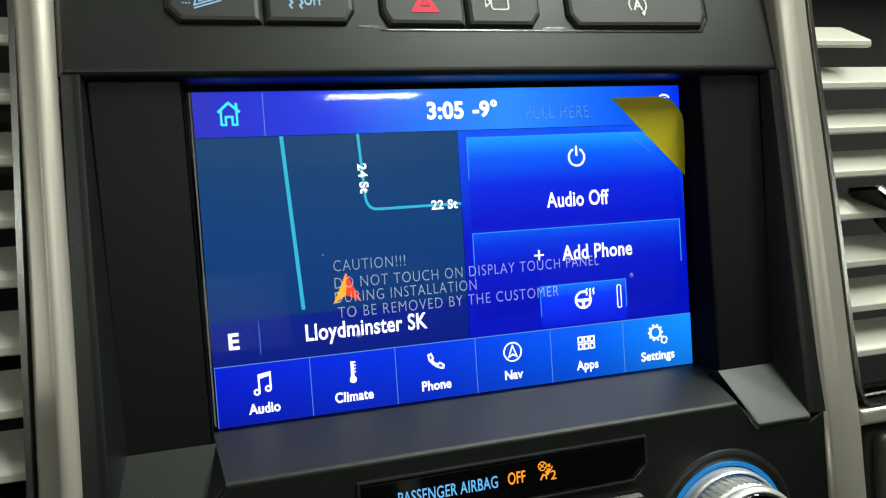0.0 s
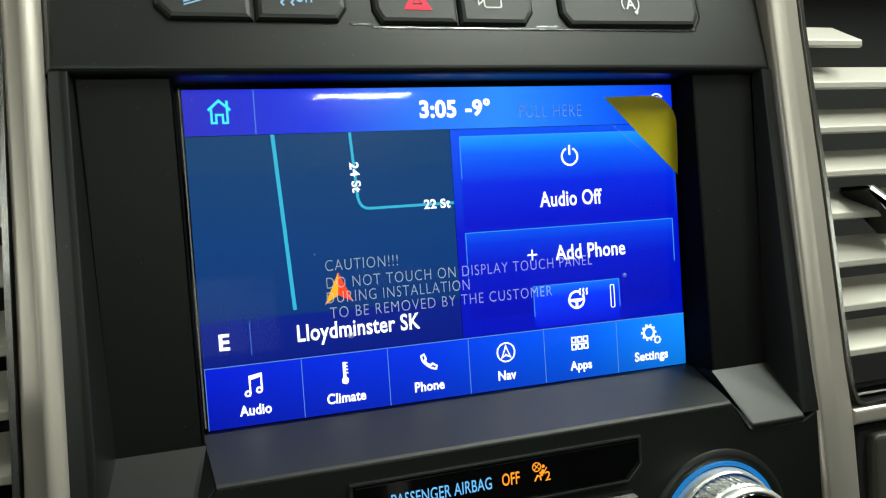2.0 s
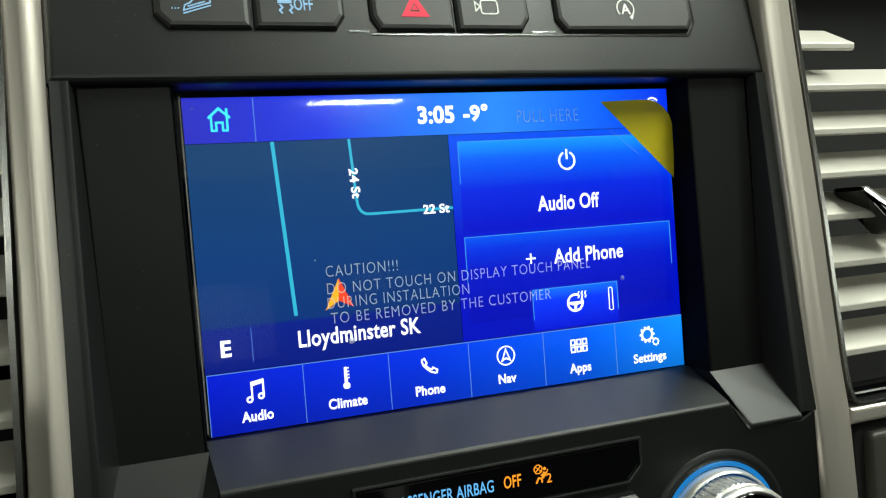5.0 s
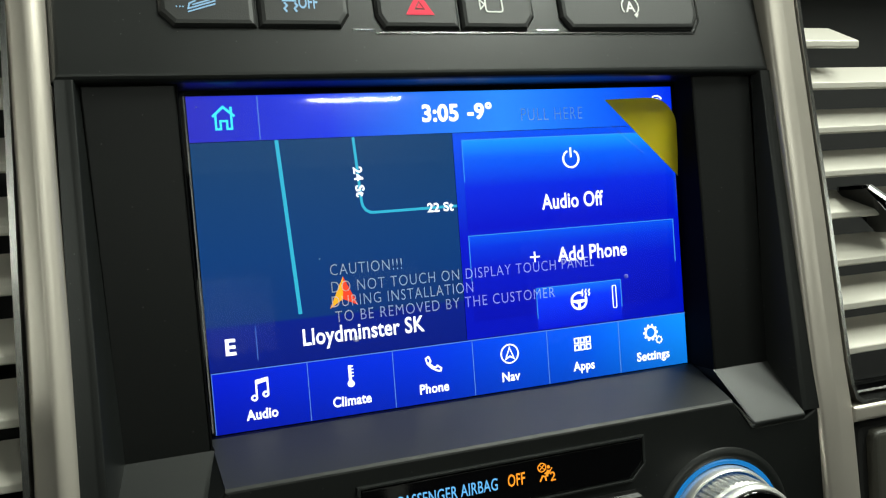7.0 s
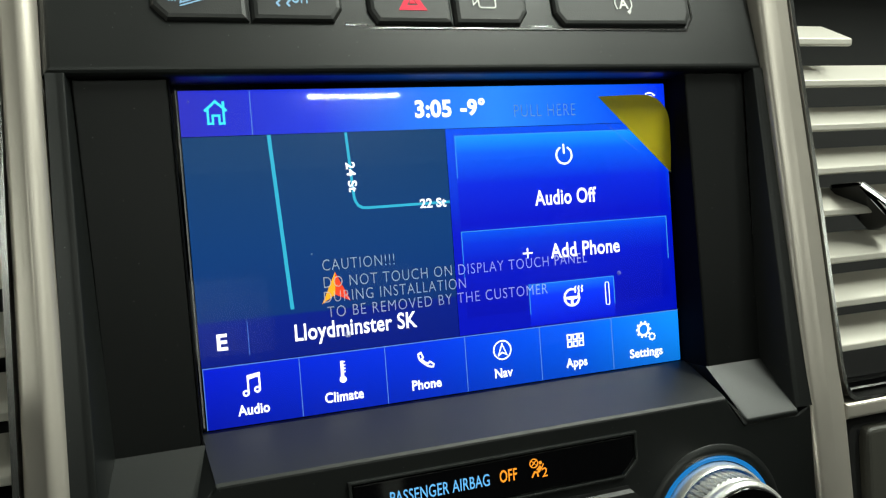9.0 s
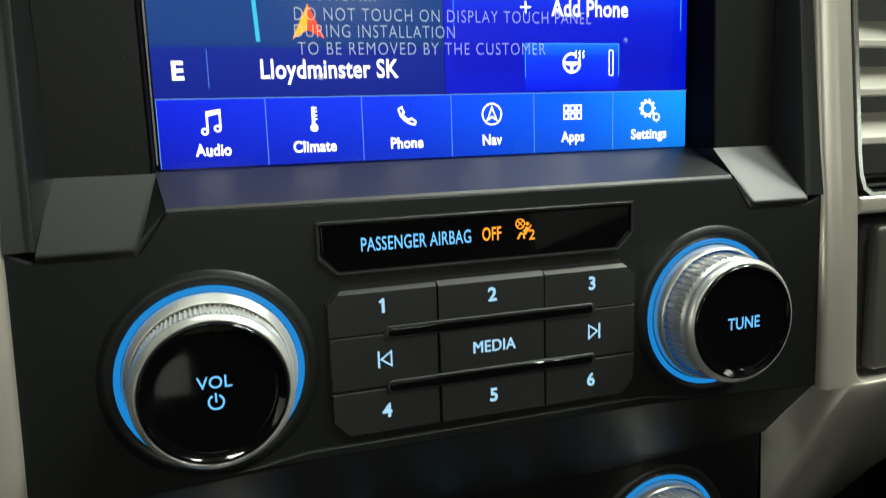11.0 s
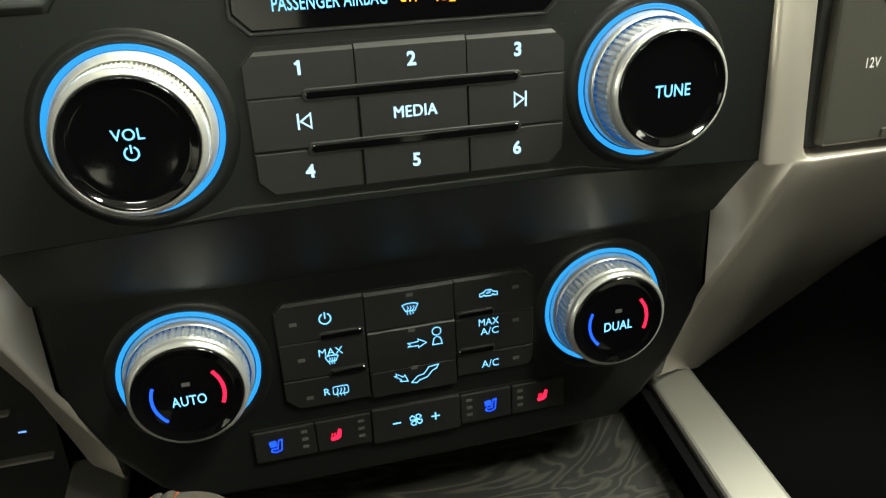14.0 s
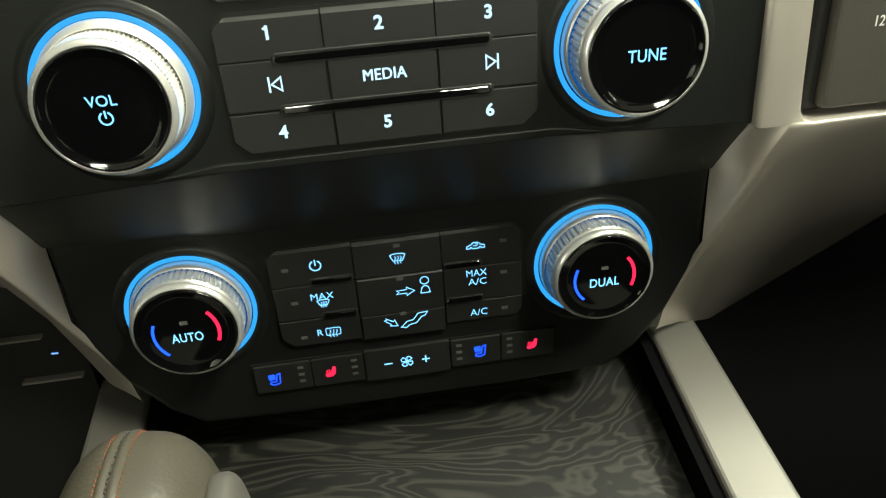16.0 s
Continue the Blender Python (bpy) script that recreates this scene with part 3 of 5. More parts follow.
part("screw_hole", lathe(0.1500, -0.0870, [(0.0014, -0.0250), (0, -0.0250)], 16), DARK, lid)

# ---- touchscreen ----
screen = thing("touchscreen", (0, 0, 0), "lit blue touchscreen with map, audio tiles and icon bar", "screen")
BARM = graded("lit_top_bar", "X", -0.088, 0.088, [(0.0, (0.014, 0.016, 0.34)), (0.25, (0.003, 0.022, 0.50)), (0.42, (0.008, 0.11, 0.60)), (0.6, (0.015, 0.17, 0.68)), (0.8, (0.002, 0.09, 0.62)), (1.0, (0.0, 0.018, 0.56))], 1.3)
MAPM = graded("lit_map", "Z", -0.035, 0.0372, [(0.0, (0.0005, 0.006, 0.13)), (0.19, (0.0005, 0.008, 0.15)), (0.2, (0.001, 0.021, 0.115)), (0.5, (0.001, 0.027, 0.115)), (1.0, (0.002, 0.030, 0.095))], 1.4)
BACKM = graded("lit_background", "Z", -0.035, 0.0372, [(0.0, (0.0, 0.003, 0.3)), (0.5, (0.0, 0.004, 0.36)), (1.0, (0.0, 0.05, 0.55))], 1.4)
TILE1 = graded("lit_audio_tile", "Z", 0.004, 0.0345, [(0.0, (0.0, 0.003, 0.36)), (0.45, (0.0, 0.012, 0.46)), (0.8, (0.0, 0.07, 0.58)), (1.0, (0.003, 0.19, 0.66))], 1.4)
TILE2 = graded("lit_phone_tile", "Z", -0.028, 0.0012, [(0.0, (0.0, 0.002, 0.27)), (0.6, (0.0, 0.005, 0.36)), (0.85, (0.0, 0.02, 0.46)), (1.0, (0.0, 0.055, 0.54))], 1.4)
TABM = graded("lit_icon_bar", "X", -0.088, 0.088, [(0.0, (0.0, 0.006, 0.34)), (0.4, (0.0, 0.018, 0.42)), (0.75, (0.0, 0.06, 0.52)), (1.0, (0.003, 0.16, 0.60))], 1.5, ("Z", -0.055, -0.0352, 0.95, 1.65))
LINE = glow("lit_thin_line", (0.05, 0.32, 0.85), 0.8)
FADED = glow("lit_divider", (0.1, 0.25, 0.7), 0.8)
SL = -0.0004
part("glass", prism(rect(-0.0935, 0.0945, -0.0585, 0.0575), 0.0002, 0.0034), GLOSS, screen)
bar = part("top_bar", flat(rect(-0.088, 0.088, 0.0374, 0.0517), -0.0001), BARM, screen)
part("divider", flat(rect(-0.0666, -0.0663, 0.0374, 0.0515), SL), FADED, bar)
part("home_icon", joined(stroke([(-0.0806, 0.0452), (-0.0772, 0.0482), (-0.0738, 0.0452)], 0.0008, SL), stroke([(-0.0796, 0.0458), (-0.0796, 0.0413), (-0.0782, 0.0413), (-0.0782, 0.0438), (-0.0762, 0.0438), (-0.0762, 0.0413), (-0.0748, 0.0413), (-0.0748, 0.0458)], 0.0007, SL), flat(rect(-0.0752, -0.0744, 0.0460, 0.0482), SL)), glow("lit_cyan", (0.05, 0.75, 0.9)), bar)
part("clock", words("3:05", -0.0120, 0.0012, 0.0445, 0.0058, SL, 0.035), WHITE, bar)
part("temperature", words("-9\u00b0", 0.0045, 0.0138, 0.0447, 0.0054, SL, 0.035), WHITE, bar)
part("signal_icon", joined(stroke(arc(0.0812, 0.0455, 0.0028, 35, 130, 10), 0.0006, SL), stroke(arc(0.0812, 0.0455, 0.0016, 35, 130, 8), 0.0006, SL)), WHITE, bar)
mp = part("map", flat(rect(-0.088, -0.0017, -0.035, 0.0372), -0.0001), MAPM, screen)
part("road", flat([(-0.0621, 0.0372), (-0.0590, -0.0194), (-0.0578, -0.0194), (-0.0609, 0.0372)], SL), TEAL, mp)
part("road", stroke([(-0.0365, 0.0372), (-0.0353, 0.0158), (-0.0349, 0.0142), (-0.0340, 0.0128), (-0.0325, 0.0120), (-0.0305, 0.0119), (-0.0018, 0.0121)], 0.0009, SL), TEAL, mp)
part("road_name", words("24 St", -0.0405, -0.0306, 0.0224, 0.0030, SL - 0.0002, 0.03, -87), WHITE, mp)
part("road_name", words("22 St", -0.0127, -0.0032, 0.0122, 0.0031, SL - 0.0002, 0.03), WHITE, mp)
part("heading", words("E", -0.0829, -0.0793, -0.0273, 0.0052, SL, 0.03), WHITE, mp)
part("place_name", words("Lloydminster SK", -0.0583, -0.0168, -0.0270, 0.0056, SL, 0.018), WHITE, mp)
part("divider", flat(rect(-0.0731, -0.0729, -0.0325, -0.0215), SL), FADED, mp)
part("arrow", flat([(-0.0436, -0.0085), (-0.0486, -0.0187), (-0.0441, -0.0160)], SL), glow("lit_orange", (1.0, 0.42, 0.02)), mp)
part("arrow", flat([(-0.0436, -0.0085), (-0.0441, -0.0160), (-0.0391, -0.0185)], SL), glow("lit_red_orange", (0.85, 0.06, 0.02)), mp)
bg = part("tile_background", flat(rect(-0.0015, 0.088, -0.035, 0.0372), -0.0001), BACKM, screen)
t1 = part("audio_tile", flat(rect(0.0016, 0.0866, 0.0030, 0.0346), -0.0003, 0.0001), TILE1, screen)
part("tile_line", stroke([(0.0016, 0.020), (0.0016, 0.0346), (0.0866, 0.0346), (0.0866, 0.020)], 0.0003, SL - 0.0002), LINE, t1)
part("power_icon", joined(stroke(arc(0.0434, 0.0263, 0.0031, 115, 425, 30), 0.0007, SL - 0.0002), flat(rect(0.04305, 0.04375, 0.0268, 0.0304), SL - 0.0002)), WHITE, t1)
part("caption", words("Audio Off", 0.0305, 0.0556, 0.0115, 0.0056, SL - 0.0002, 0.018), WHITE, t1)
t2 = part("phone_tile", flat(rect(0.0016, 0.0852, -0.0290, 0.0012), -0.0003, 0.0001), TILE2, screen)
part("tile_line", stroke([(0.0016, -0.015), (0.0016, 0.0012), (0.0852, 0.0012), (0.0852, -0.015)], 0.0003, SL - 0.0002), LINE, t2)
part("plus", joined(flat(rect(0.0244, 0.0282, -0.0085, -0.0079), SL - 0.0002), flat(rect(0.0260, 0.0266, -0.0101, -0.0063), SL - 0.0002)), WHITE, t2)
part("caption", words("Add Phone", 0.0354, 0.0641, -0.0080, 0.0055, SL - 0.0002, 0.018), WHITE, t2)
t3 = part("heated_wheel_tile", flat(rect(0.0258, 0.0605, -0.0345, -0.0196), -0.0006, 0.0001), graded("lit_wheel_tile", "Z", -0.0345, -0.0196, [(0.0, (0.0, 0.004, 0.38)), (0.7, (0.0, 0.02, 0.55)), (1.0, (0.003, 0.09, 0.7))], 1.5), screen)
part("tile_line", stroke([(0.0258, -0.0305), (0.0258, -0.0196), (0.0605, -0.0196), (0.0605, -0.030)], 0.0003, -0.0009), LINE, t3)
part("wheel_icon", joined(stroke(arc(0.0427, -0.0258, 0.0030, 60, 390, 26), 0.0008, -0.0009), flat([(0.0398, -0.0254), (0.0456, -0.0254), (0.0450, -0.0263), (0.0432, -0.0268), (0.0432, -0.0288), (0.0422, -0.0288), (0.0422, -0.0268), (0.0404, -0.0263)], -0.0009),
     *[stroke([(0.0440 + i * 0.0014, -0.0243), (0.0444 + i * 0.0014, -0.0235), (0.0440 + i * 0.0014, -0.0227), (0.0445 + i * 0.0014, -0.0218)], 0.0005, -0.0009) for i in range(3)]), WHITE, t3)
part("level_bar", stroke(rect(0.0568, 0.0583, -0.0300, -0.0216, 0.0005, 2), 0.0003, -0.0009, True), WHITE, t3)


def note_icon(x, z, y):
    return joined(stroke([(x - 0.0012, z - 0.0030), (x - 0.0012, z + 0.0026), (x + 0.0024, z + 0.0032), (x + 0.0024, z - 0.0022)], 0.0006, y), flat([(x - 0.0012, z + 0.0014), (x - 0.0012, z + 0.0026), (x + 0.0024, z + 0.0034), (x + 0.0024, z + 0.0022)], y),
                  stroke(arc(x - 0.0020, z - 0.0028, 0.0008, 0, 360, 12)[:-1], 0.0006, y, True), stroke(arc(x + 0.0016, z - 0.0020, 0.0008, 0, 360, 12)[:-1], 0.0006, y, True))


def thermo_icon(x, z, y):
    return joined(flat(arc(x, z - 0.0026, 0.0012, 0, 360, 14)[:-1], y), flat(rect(x - 0.0006, x + 0.0004, z - 0.002, z + 0.0036), y), *[flat(rect(x, x + 0.0011, z + 0.0030 - i * 0.0011, z + 0.0034 - i * 0.0011), y) for i in range(4)])


def phone_icon(x, z, y):
    return joined(stroke([(x - 0.0024, z + 0.0020), (x - 0.0019, z + 0.0004), (x - 0.0006, z - 0.0010), (x + 0.0008, z - 0.0020), (x + 0.0024, z - 0.0026)], 0.0006, y), stroke([(x - 0.0026, z + 0.0022), (x - 0.0014, z + 0.0028), (x - 0.0007, z + 0.0012), (x - 0.0013, z + 0.0006), (x - 0.0002, z - 0.0006), (x + 0.0010, z - 0.0012), (x + 0.0016, z - 0.0006), (x + 0.0030, z - 0.0016), (x + 0.0026, z - 0.0028)], 0.0006, y))


def nav_icon(x, z, y):
    return joined(stroke(arc(x, z, 0.0033, 0, 360, 30)[:-1], 0.0005, y, True), stroke([(x, z + 0.0022), (x + 0.0016, z - 0.0018), (x, z - 0.0009), (x - 0.0016, z - 0.0018)], 0.0006, y, True))


def apps_icon(x, z, y):
    return joined(*[stroke(rect(x + (i - 1) * 0.0024 - 0.0008, x + (i - 1) * 0.0024 + 0.0008, z + (0.5 - j) * 0.0026 - 0.0009, z + (0.5 - j) * 0.0026 + 0.0009), 0.0005, y, True) for i in range(3) for j in range(2)])


def gear(x, z, r, y, n=10):
    return joined(stroke(arc(x, z, r * 0.85, 0, 360, 24)[:-1], r * 0.3, y, True), *[flat([(x + k * r * math.cos(radians(360 / n * i + d)), z + k * r * math.sin(radians(360 / n * i + d))) for k, d in ((0.9, -9), (1.25, -7), (1.25, 7), (0.9, 9))], y) for i in range(n)])


tabs = (("Audio", -0.0781, -0.0681, note_icon), ("Climate", -0.0502, -0.0372, thermo_icon), ("Phone", -0.0202, -0.0096, phone_icon), ("Nav", 0.0105, 0.0174, nav_icon), ("Apps", 0.0388, 0.0476, apps_icon), ("Settings", 0.0658, 0.0802, None))
edges = (-0.0878, -0.0578, -0.0290, -0.0001, 0.0288, 0.0585, 0.0882)
for (text, x0, x1, draw), a, b in zip(tabs, edges, edges[1:]):
    tab = part("icon_tab", flat(rect(a, b, -0.0549, -0.0352), -0.0001), TABM, screen)
    part("tab_line", joined(flat(rect(a, a + 0.00025, -0.0548, -0.0352), SL), flat(rect(a, b, -0.0355, -0.0352), SL)), FADED, tab)
    xc = (x0 + x1) / 2
    part("icon", draw(xc, -0.0418, SL) if draw else joined(gear(xc - 0.0006, -0.0412, 0.0026, SL), gear(xc + 0.0030, -0.0443, 0.0013, SL, 8)), WHITE, tab)
    part("caption", words(text, x0, x1, -0.0498, 0.0034, SL, 0.027), WHITE, tab)

film = thing("protective_film", (0, -0.001, 0), "clear plastic film with printed warning over the touchscreen", "film")
rows, y = [(-0.0556, -0.0016), (0.0474, -0.0016)], -0.0016
for i in range(8):
    y += 0.0006 * math.tan(radians(0.25 * (i + 0.5)))
    rows.append((0.0474 + 0.0006 * (i + 1), y))
bm = bmesh.new()
rows = [[bm.verts.new((x, y, z)) for x in (-0.0888, 0.0888)] for z, y in rows]
for p, q in zip(rows, rows[1:]):
    bm.faces.new((p[0], p[1], q[1], q[0]))
part("sheet", bm, FILM, film, smooth=True)
FY = -0.0018
part("film_edge", stroke([(-0.0886, -0.0535), (-0.0886, 0.0522)], 0.0005, FY, False, 0.0002), EDGE, film, "pale cut edge of the film")
for x, z, r in ((-0.0411, -0.0295, 0.0011), (0.0626, -0.0186, 0.0009), (-0.0851, 0.0481, 0.0003), (-0.0510, -0.0020, 0.0003)):
    part("bubble", lathe(x, z, [(r, -0.0016), (r * 0.8, -0.0018), (r * 0.4, -0.00195), (0, -0.0020)], 16), BUBBLE, film, smooth=True)
for text, x0, x1, z in (("CAUTION!!!", -0.0479, -0.0235, -0.0058), ("DO NOT TOUCH ON DISPLAY TOUCH PANEL", -0.0479, 0.0493, -0.0115), ("DURING INSTALLATION", -0.0481, 0.0014, -0.0163), ("TO BE REMOVED BY THE CUSTOMER", -0.0474, 0.0326, -0.0213)):
    part("printed_line", words(text, x0, x1, z, 0.0039, FY, -0.009, space=1.15), PRINT, film)
part("printed_line", words("PULL HERE", 0.0242, 0.0485, 0.0428, 0.0047, FY, -0.014, space=1.15), PRINT, film)
part("scratch", joined(stroke([(0.0600, 0.0378), (0.0668, 0.0322), (0.0734, 0.0267)], 0.00014, FY), stroke([(0.0866, 0.0172), (0.0868, 0.0080)], 0.00014, FY)), EDGE, film, "fine scratch in the film")
part("pull_tab", flat([(0.0582, 0.0471), (0.0878, 0.0176), (0.0884, 0.0270), *arc(0.0775, 0.0364, 0.0110, 5, 85, 12), (0.0745, 0.0475)], FY), YELLOW, film, "yellow corner pull tab")


# ---- knobs ----
def knurled(cx, cz, r, y0, y1, teeth=96, depth=0.00055, rows=1):
    """A knurled sleeve: straight ribs, or with more rows a grid of small flat-topped studs."""
    bm = bmesh.new()

    def at(k, i, lift):
        a = math.tau * i / teeth
        return bm.verts.new((cx + (r + lift) * math.cos(a), y0 + (y1 - y0) * k / rows, cz + (r + lift) * math.sin(a)))

    if rows == 1:
        a, b = [[at(k, i / 2, depth * (i % 2)) for i in range(teeth * 2)] for k in (0, 1)]
        for i in range(teeth * 2):
            bm.faces.new((a[i - 1], b[i - 1], b[i], a[i]))
    else:
        for k in range(rows):
            for i in range(teeth):
                foot = [at(k + u, i + v, 0) for u, v in ((0, 0), (1, 0), (1, 1), (0, 1))]
                top = [at(k + u, i + v, depth) for u, v in ((0.10, 0.24), (0.90, 0.24), (0.90, 0.76), (0.10, 0.76))]
                bm.faces.new(top)
                for n in range(4):
                    bm.faces.new((foot[n - 1], foot[n], top[n], top[n - 1]))
    bmesh.ops.recalc_face_normals(bm, faces=bm.faces)
    return bm


def knob(name, label, cx, cz, y, R, r, h, rows, g):
    k = thing(name, (cx, y, cz), label, "knob", "knobs on the centre stack")
    part("bezel", lathe(cx, cz, [(R * 1.17, y), (R * 1.12, y - 0.0009), (R * 1.03, y - 0.0011), (R * 1.0, y - 0.0003), (R * 0.9, y)]), PLASTIC, k, smooth=True)
    part("light_ring", lathe(cx, cz, [(R * 0.932, y), (R * 0.932, y - 0.0006), (R * 0.950, y - 0.0010), (R * 0.985, y - 0.0010), (R, y - 0.0006), (R, y)]), CYAN, k, "lit blue ring")
    e = 0.86 if rows == 1 else 0.82
    if rows == 1:
        part("collar", lathe(cx, cz, [(R * 0.925, y), (R * 0.925, y - 0.0010), (R * 0.915, y - 0.0016), (R * 0.90, y - 0.0019), (r * 1.11, y - g), (r * 1.095, y - g - 0.0002), (r * 1.085, y - g + 0.0010), (r * 1.0, y - g + 0.0010)]), ALU, k, smooth=True)
    else:
        part("collar", lathe(cx, cz, [(R * 0.915, y), (R * 0.914, y - 0.0014), (R * 0.908, y - 0.0022), (R * 0.897, y - 0.0038), (R * 0.880, y - 0.0047), (R * 0.868, y - 0.0047), (R * 0.858, y - 0.0040), (R * 0.856, y)]), ALU, k, "bright silver stepped collar", smooth=True)
        # No second light here: the glow imitates the ring's reflection in the groove.
        part("inner_light_ring", lathe(cx, cz, [(R * 0.856, y - 0.0025), (R * 0.845, y - 0.0030), (r * 1.06, y - 0.0030), (r * 1.03, y - 0.0025)]), RING_REFLECTION, k, "dim glow imitating reflection of the blue ring")
        g = 0.0030
    if rows == 1:
        part("grip", knurled(cx, cz, r * 1.030, y - g + 0.0006, y - h * (e + 0.02), 100, 0.0009), ALU, k, "knurled silver grip")
    else:
        part("grip", knurled(cx, cz, r * 1.022, y - g + 0.0006, y - h * 0.69, 58, 0.0010, rows), KNURL, k, "cross-knurled silver grip")
        part("neck", lathe(cx, cz, [(r * 1.02, y - h * 0.685), (r * 1.056, y - h * 0.692), (r * 1.054, y - h * 0.702), (r * 1.016, y - h * 0.73), (r * 1.012, y - h * 0.77), (r * 1.022, y - h * 0.80), (r * 1.045, y - h * 0.83)]), ALU, k, "smooth waisted neck", smooth=True)
    part("rim", lathe(cx, cz, [(r * 1.03, y - h * e), (r * 1.060, y - h * (e + 0.015)), (r * 1.064, y - h * (e + 0.035)), (r * 1.055, y - h * 0.915), (r * 1.002, y - h * 0.985), (r * 0.988, y - h * 0.993), (r * 0.972, y - h * 0.988), (r * 0.965, y - h * 0.9)]), ALU, k, smooth=True)
    dish, q, d = [(0.925, 1.030 * h)], 0.925, 1.030 * h
    for tilt in (20, 18.5, 17.5, 17, 16.5, 15.5, 11, 4):
        q, d = q - 0.018, d - 0.018 * r * math.tan(radians(tilt))
        dish.append((q, d))
    dish += [(q * (1 - i / 6), d + (0.987 * h - d) * (1 - (1 - i / 6) ** 2)) for i in range(1, 7)]
    part("cap", lathe(cx, cz, [(r * 0.972, y - h * 0.94), (r * 0.966, y - h * 0.99), (r * 0.957, y - h * 1.022), (r * 0.943, y - h * 1.034), *[(r * q, y - d) for q, d in dish]]), GLOSS, k, "glossy black cap", smooth=True)
    return k, y - h * 0.987 - 0.0002


kn, ky = knob("volume_knob", "round glossy black volume knob with knurled silver grip", -0.0788, -0.1085, PF, 0.0243, 0.0188, 0.016, 1, 0.0050)
part("caption", words("VOL", -0.0829, -0.0745, -0.1054, 0.0032, ky, 0.01), ICE, kn)
part("power_mark", joined(stroke(arc(-0.0786, -0.1106, 0.0018, 115, 425, 24), 0.0005, ky), flat(rect(-0.07885, -0.07835, -0.1106, -0.1083), ky)), ICE, kn)
kn, ky = knob("tune_knob", "round glossy black tuning knob with knurled silver grip", 0.0797, -0.1085, PF, 0.0245, 0.0188, 0.016, 7, 0.0032)
part("caption", words("TUNE", 0.0737, 0.0857, -0.1085, 0.0039, ky, 0.01), ICE, kn)
for cx, text, w in ((-0.0812, "AUTO", 0.0116), (0.0795, "DUAL", 0.0118)):
    kn, ky = knob("temperature_knob", "round glossy black temperature knob with blue and red arcs marked " + text, cx, -0.2025, CF, 0.0248, 0.0192, 0.0145, 6, 0.0030)
    part("caption", words(text, cx - w / 2, cx + w / 2, -0.2045, 0.0040, ky, 0.01), ICE, kn)
    part("cold_arc", stroke(arc(cx, -0.2028, 0.0120, 155, 228, 16), 0.0011, ky), BLUE, kn, "lit blue arc")
    part("hot_arc", stroke(arc(cx, -0.2028, 0.0120, 42, -24, 16), 0.0013, ky), RED, kn, "lit red arc")
    part("indicator", flat(rect(cx - 0.0015, cx + 0.0013, -0.1990, -0.1975), ky), LED_OFF, kn)


# ---- keys ----
def key(name, label, poly, front, back, symbol=None, lit=None, group="", crown=0.0):
    xs, zs = [p[0] for p in poly], [p[1] for p in poly]
    k = thing(name, ((min(xs) + max(xs)) / 2, front, (min(zs) + max(zs)) / 2), label, "button", group)
    part("key", prism(poly, front, back, 0.00035, crown=crown), KEY, k)
    if symbol:
        part("symbol", symbol, lit, k)
    return k


G = 0.00025
cols, rws = (-0.0478, -0.0158, 0.0181, 0.0499), (-0.0883, -0.1023, -0.1183, -0.1318)
MS = KF - 0.00015
media = (("1", -0.0319, 0.0026), ("2", 0.0011, 0.0032), ("3", 0.0344, 0.0032)), (None, ("MEDIA", 0.0014, 0.0134), None), (("4", -0.0320, 0.0034), ("5", 0.0009, 0.0032), ("6", 0.0340, 0.0032))
texz = (-0.0942, -0.1098, -0.1250)
for j in range(3):
    for i in range(3):
        c = dict(tl=0.0045 if (i, j) == (0, 0) else 0, tr=0.0045 if (i, j) == (2, 0) else 0, bl=0.0045 if (i, j) == (0, 2) else 0, br=0.0045 if (i, j) == (2, 2) else 0)
        poly = chamfer(cols[i] + G, cols[i + 1] - G, rws[j + 1] + G, rws[j] - G, **c)
        m = media[j][i]
        if m:
            sym = words(m[0], m[1] - m[2] / 2, m[1] + m[2] / 2, texz[j], 0.0041 if len(m[0]) == 1 else 0.0037, MS, 0.03 if len(m[0]) == 1 else 0.0)
            if m[0] == "1":
                sym = joined(sym, stroke([(m[1] + 0.0001, texz[j] + 0.0018), (m[1] - 0.0003, texz[j] + 0.0012), (m[1] - 0.0011, texz[j] + 0.0009)], 0.0007, MS))
            if m[0] == "MEDIA":
                extra = words(m[0], m[1] - m[2] / 2 + 0.0002, m[1] + m[2] / 2 + 0.0002, texz[j] + 0.0001, 0.0037, MS - 0.00002)
                sym = joined(sym, extra)
            lab = "black rubber key marked %s, lit in pale white" % m[0]
        else:
            d = -1 if i == 0 else 1
            xc, zc = (-0.0318, -0.1099) if i == 0 else (0.0350, -0.1097)
            sym = joined(stroke([(xc - d * 0.0017, zc + 0.0021), (xc + d * 0.0013, zc), (xc - d * 0.0017, zc - 0.0021)], 0.0005, MS, True), flat(rect(xc + d * 0.0020 - 0.0003, xc + d * 0.0020 + 0.0003, zc - 0.0024, zc + 0.0024), MS))
            lab = "black rubber track skip key with lit arrow"
        for v in sym.verts:
            v.co.y -= 0.0003 if i == 1 else 0
        key("media_key" if m and m[0] == "MEDIA" else "preset_key" if m else "skip_key", lab, poly, KF - (0.0003 if i == 1 else 0), PF + 0.002, sym, PALE, "media keys", 0.0018 if j == 0 else 0.0)
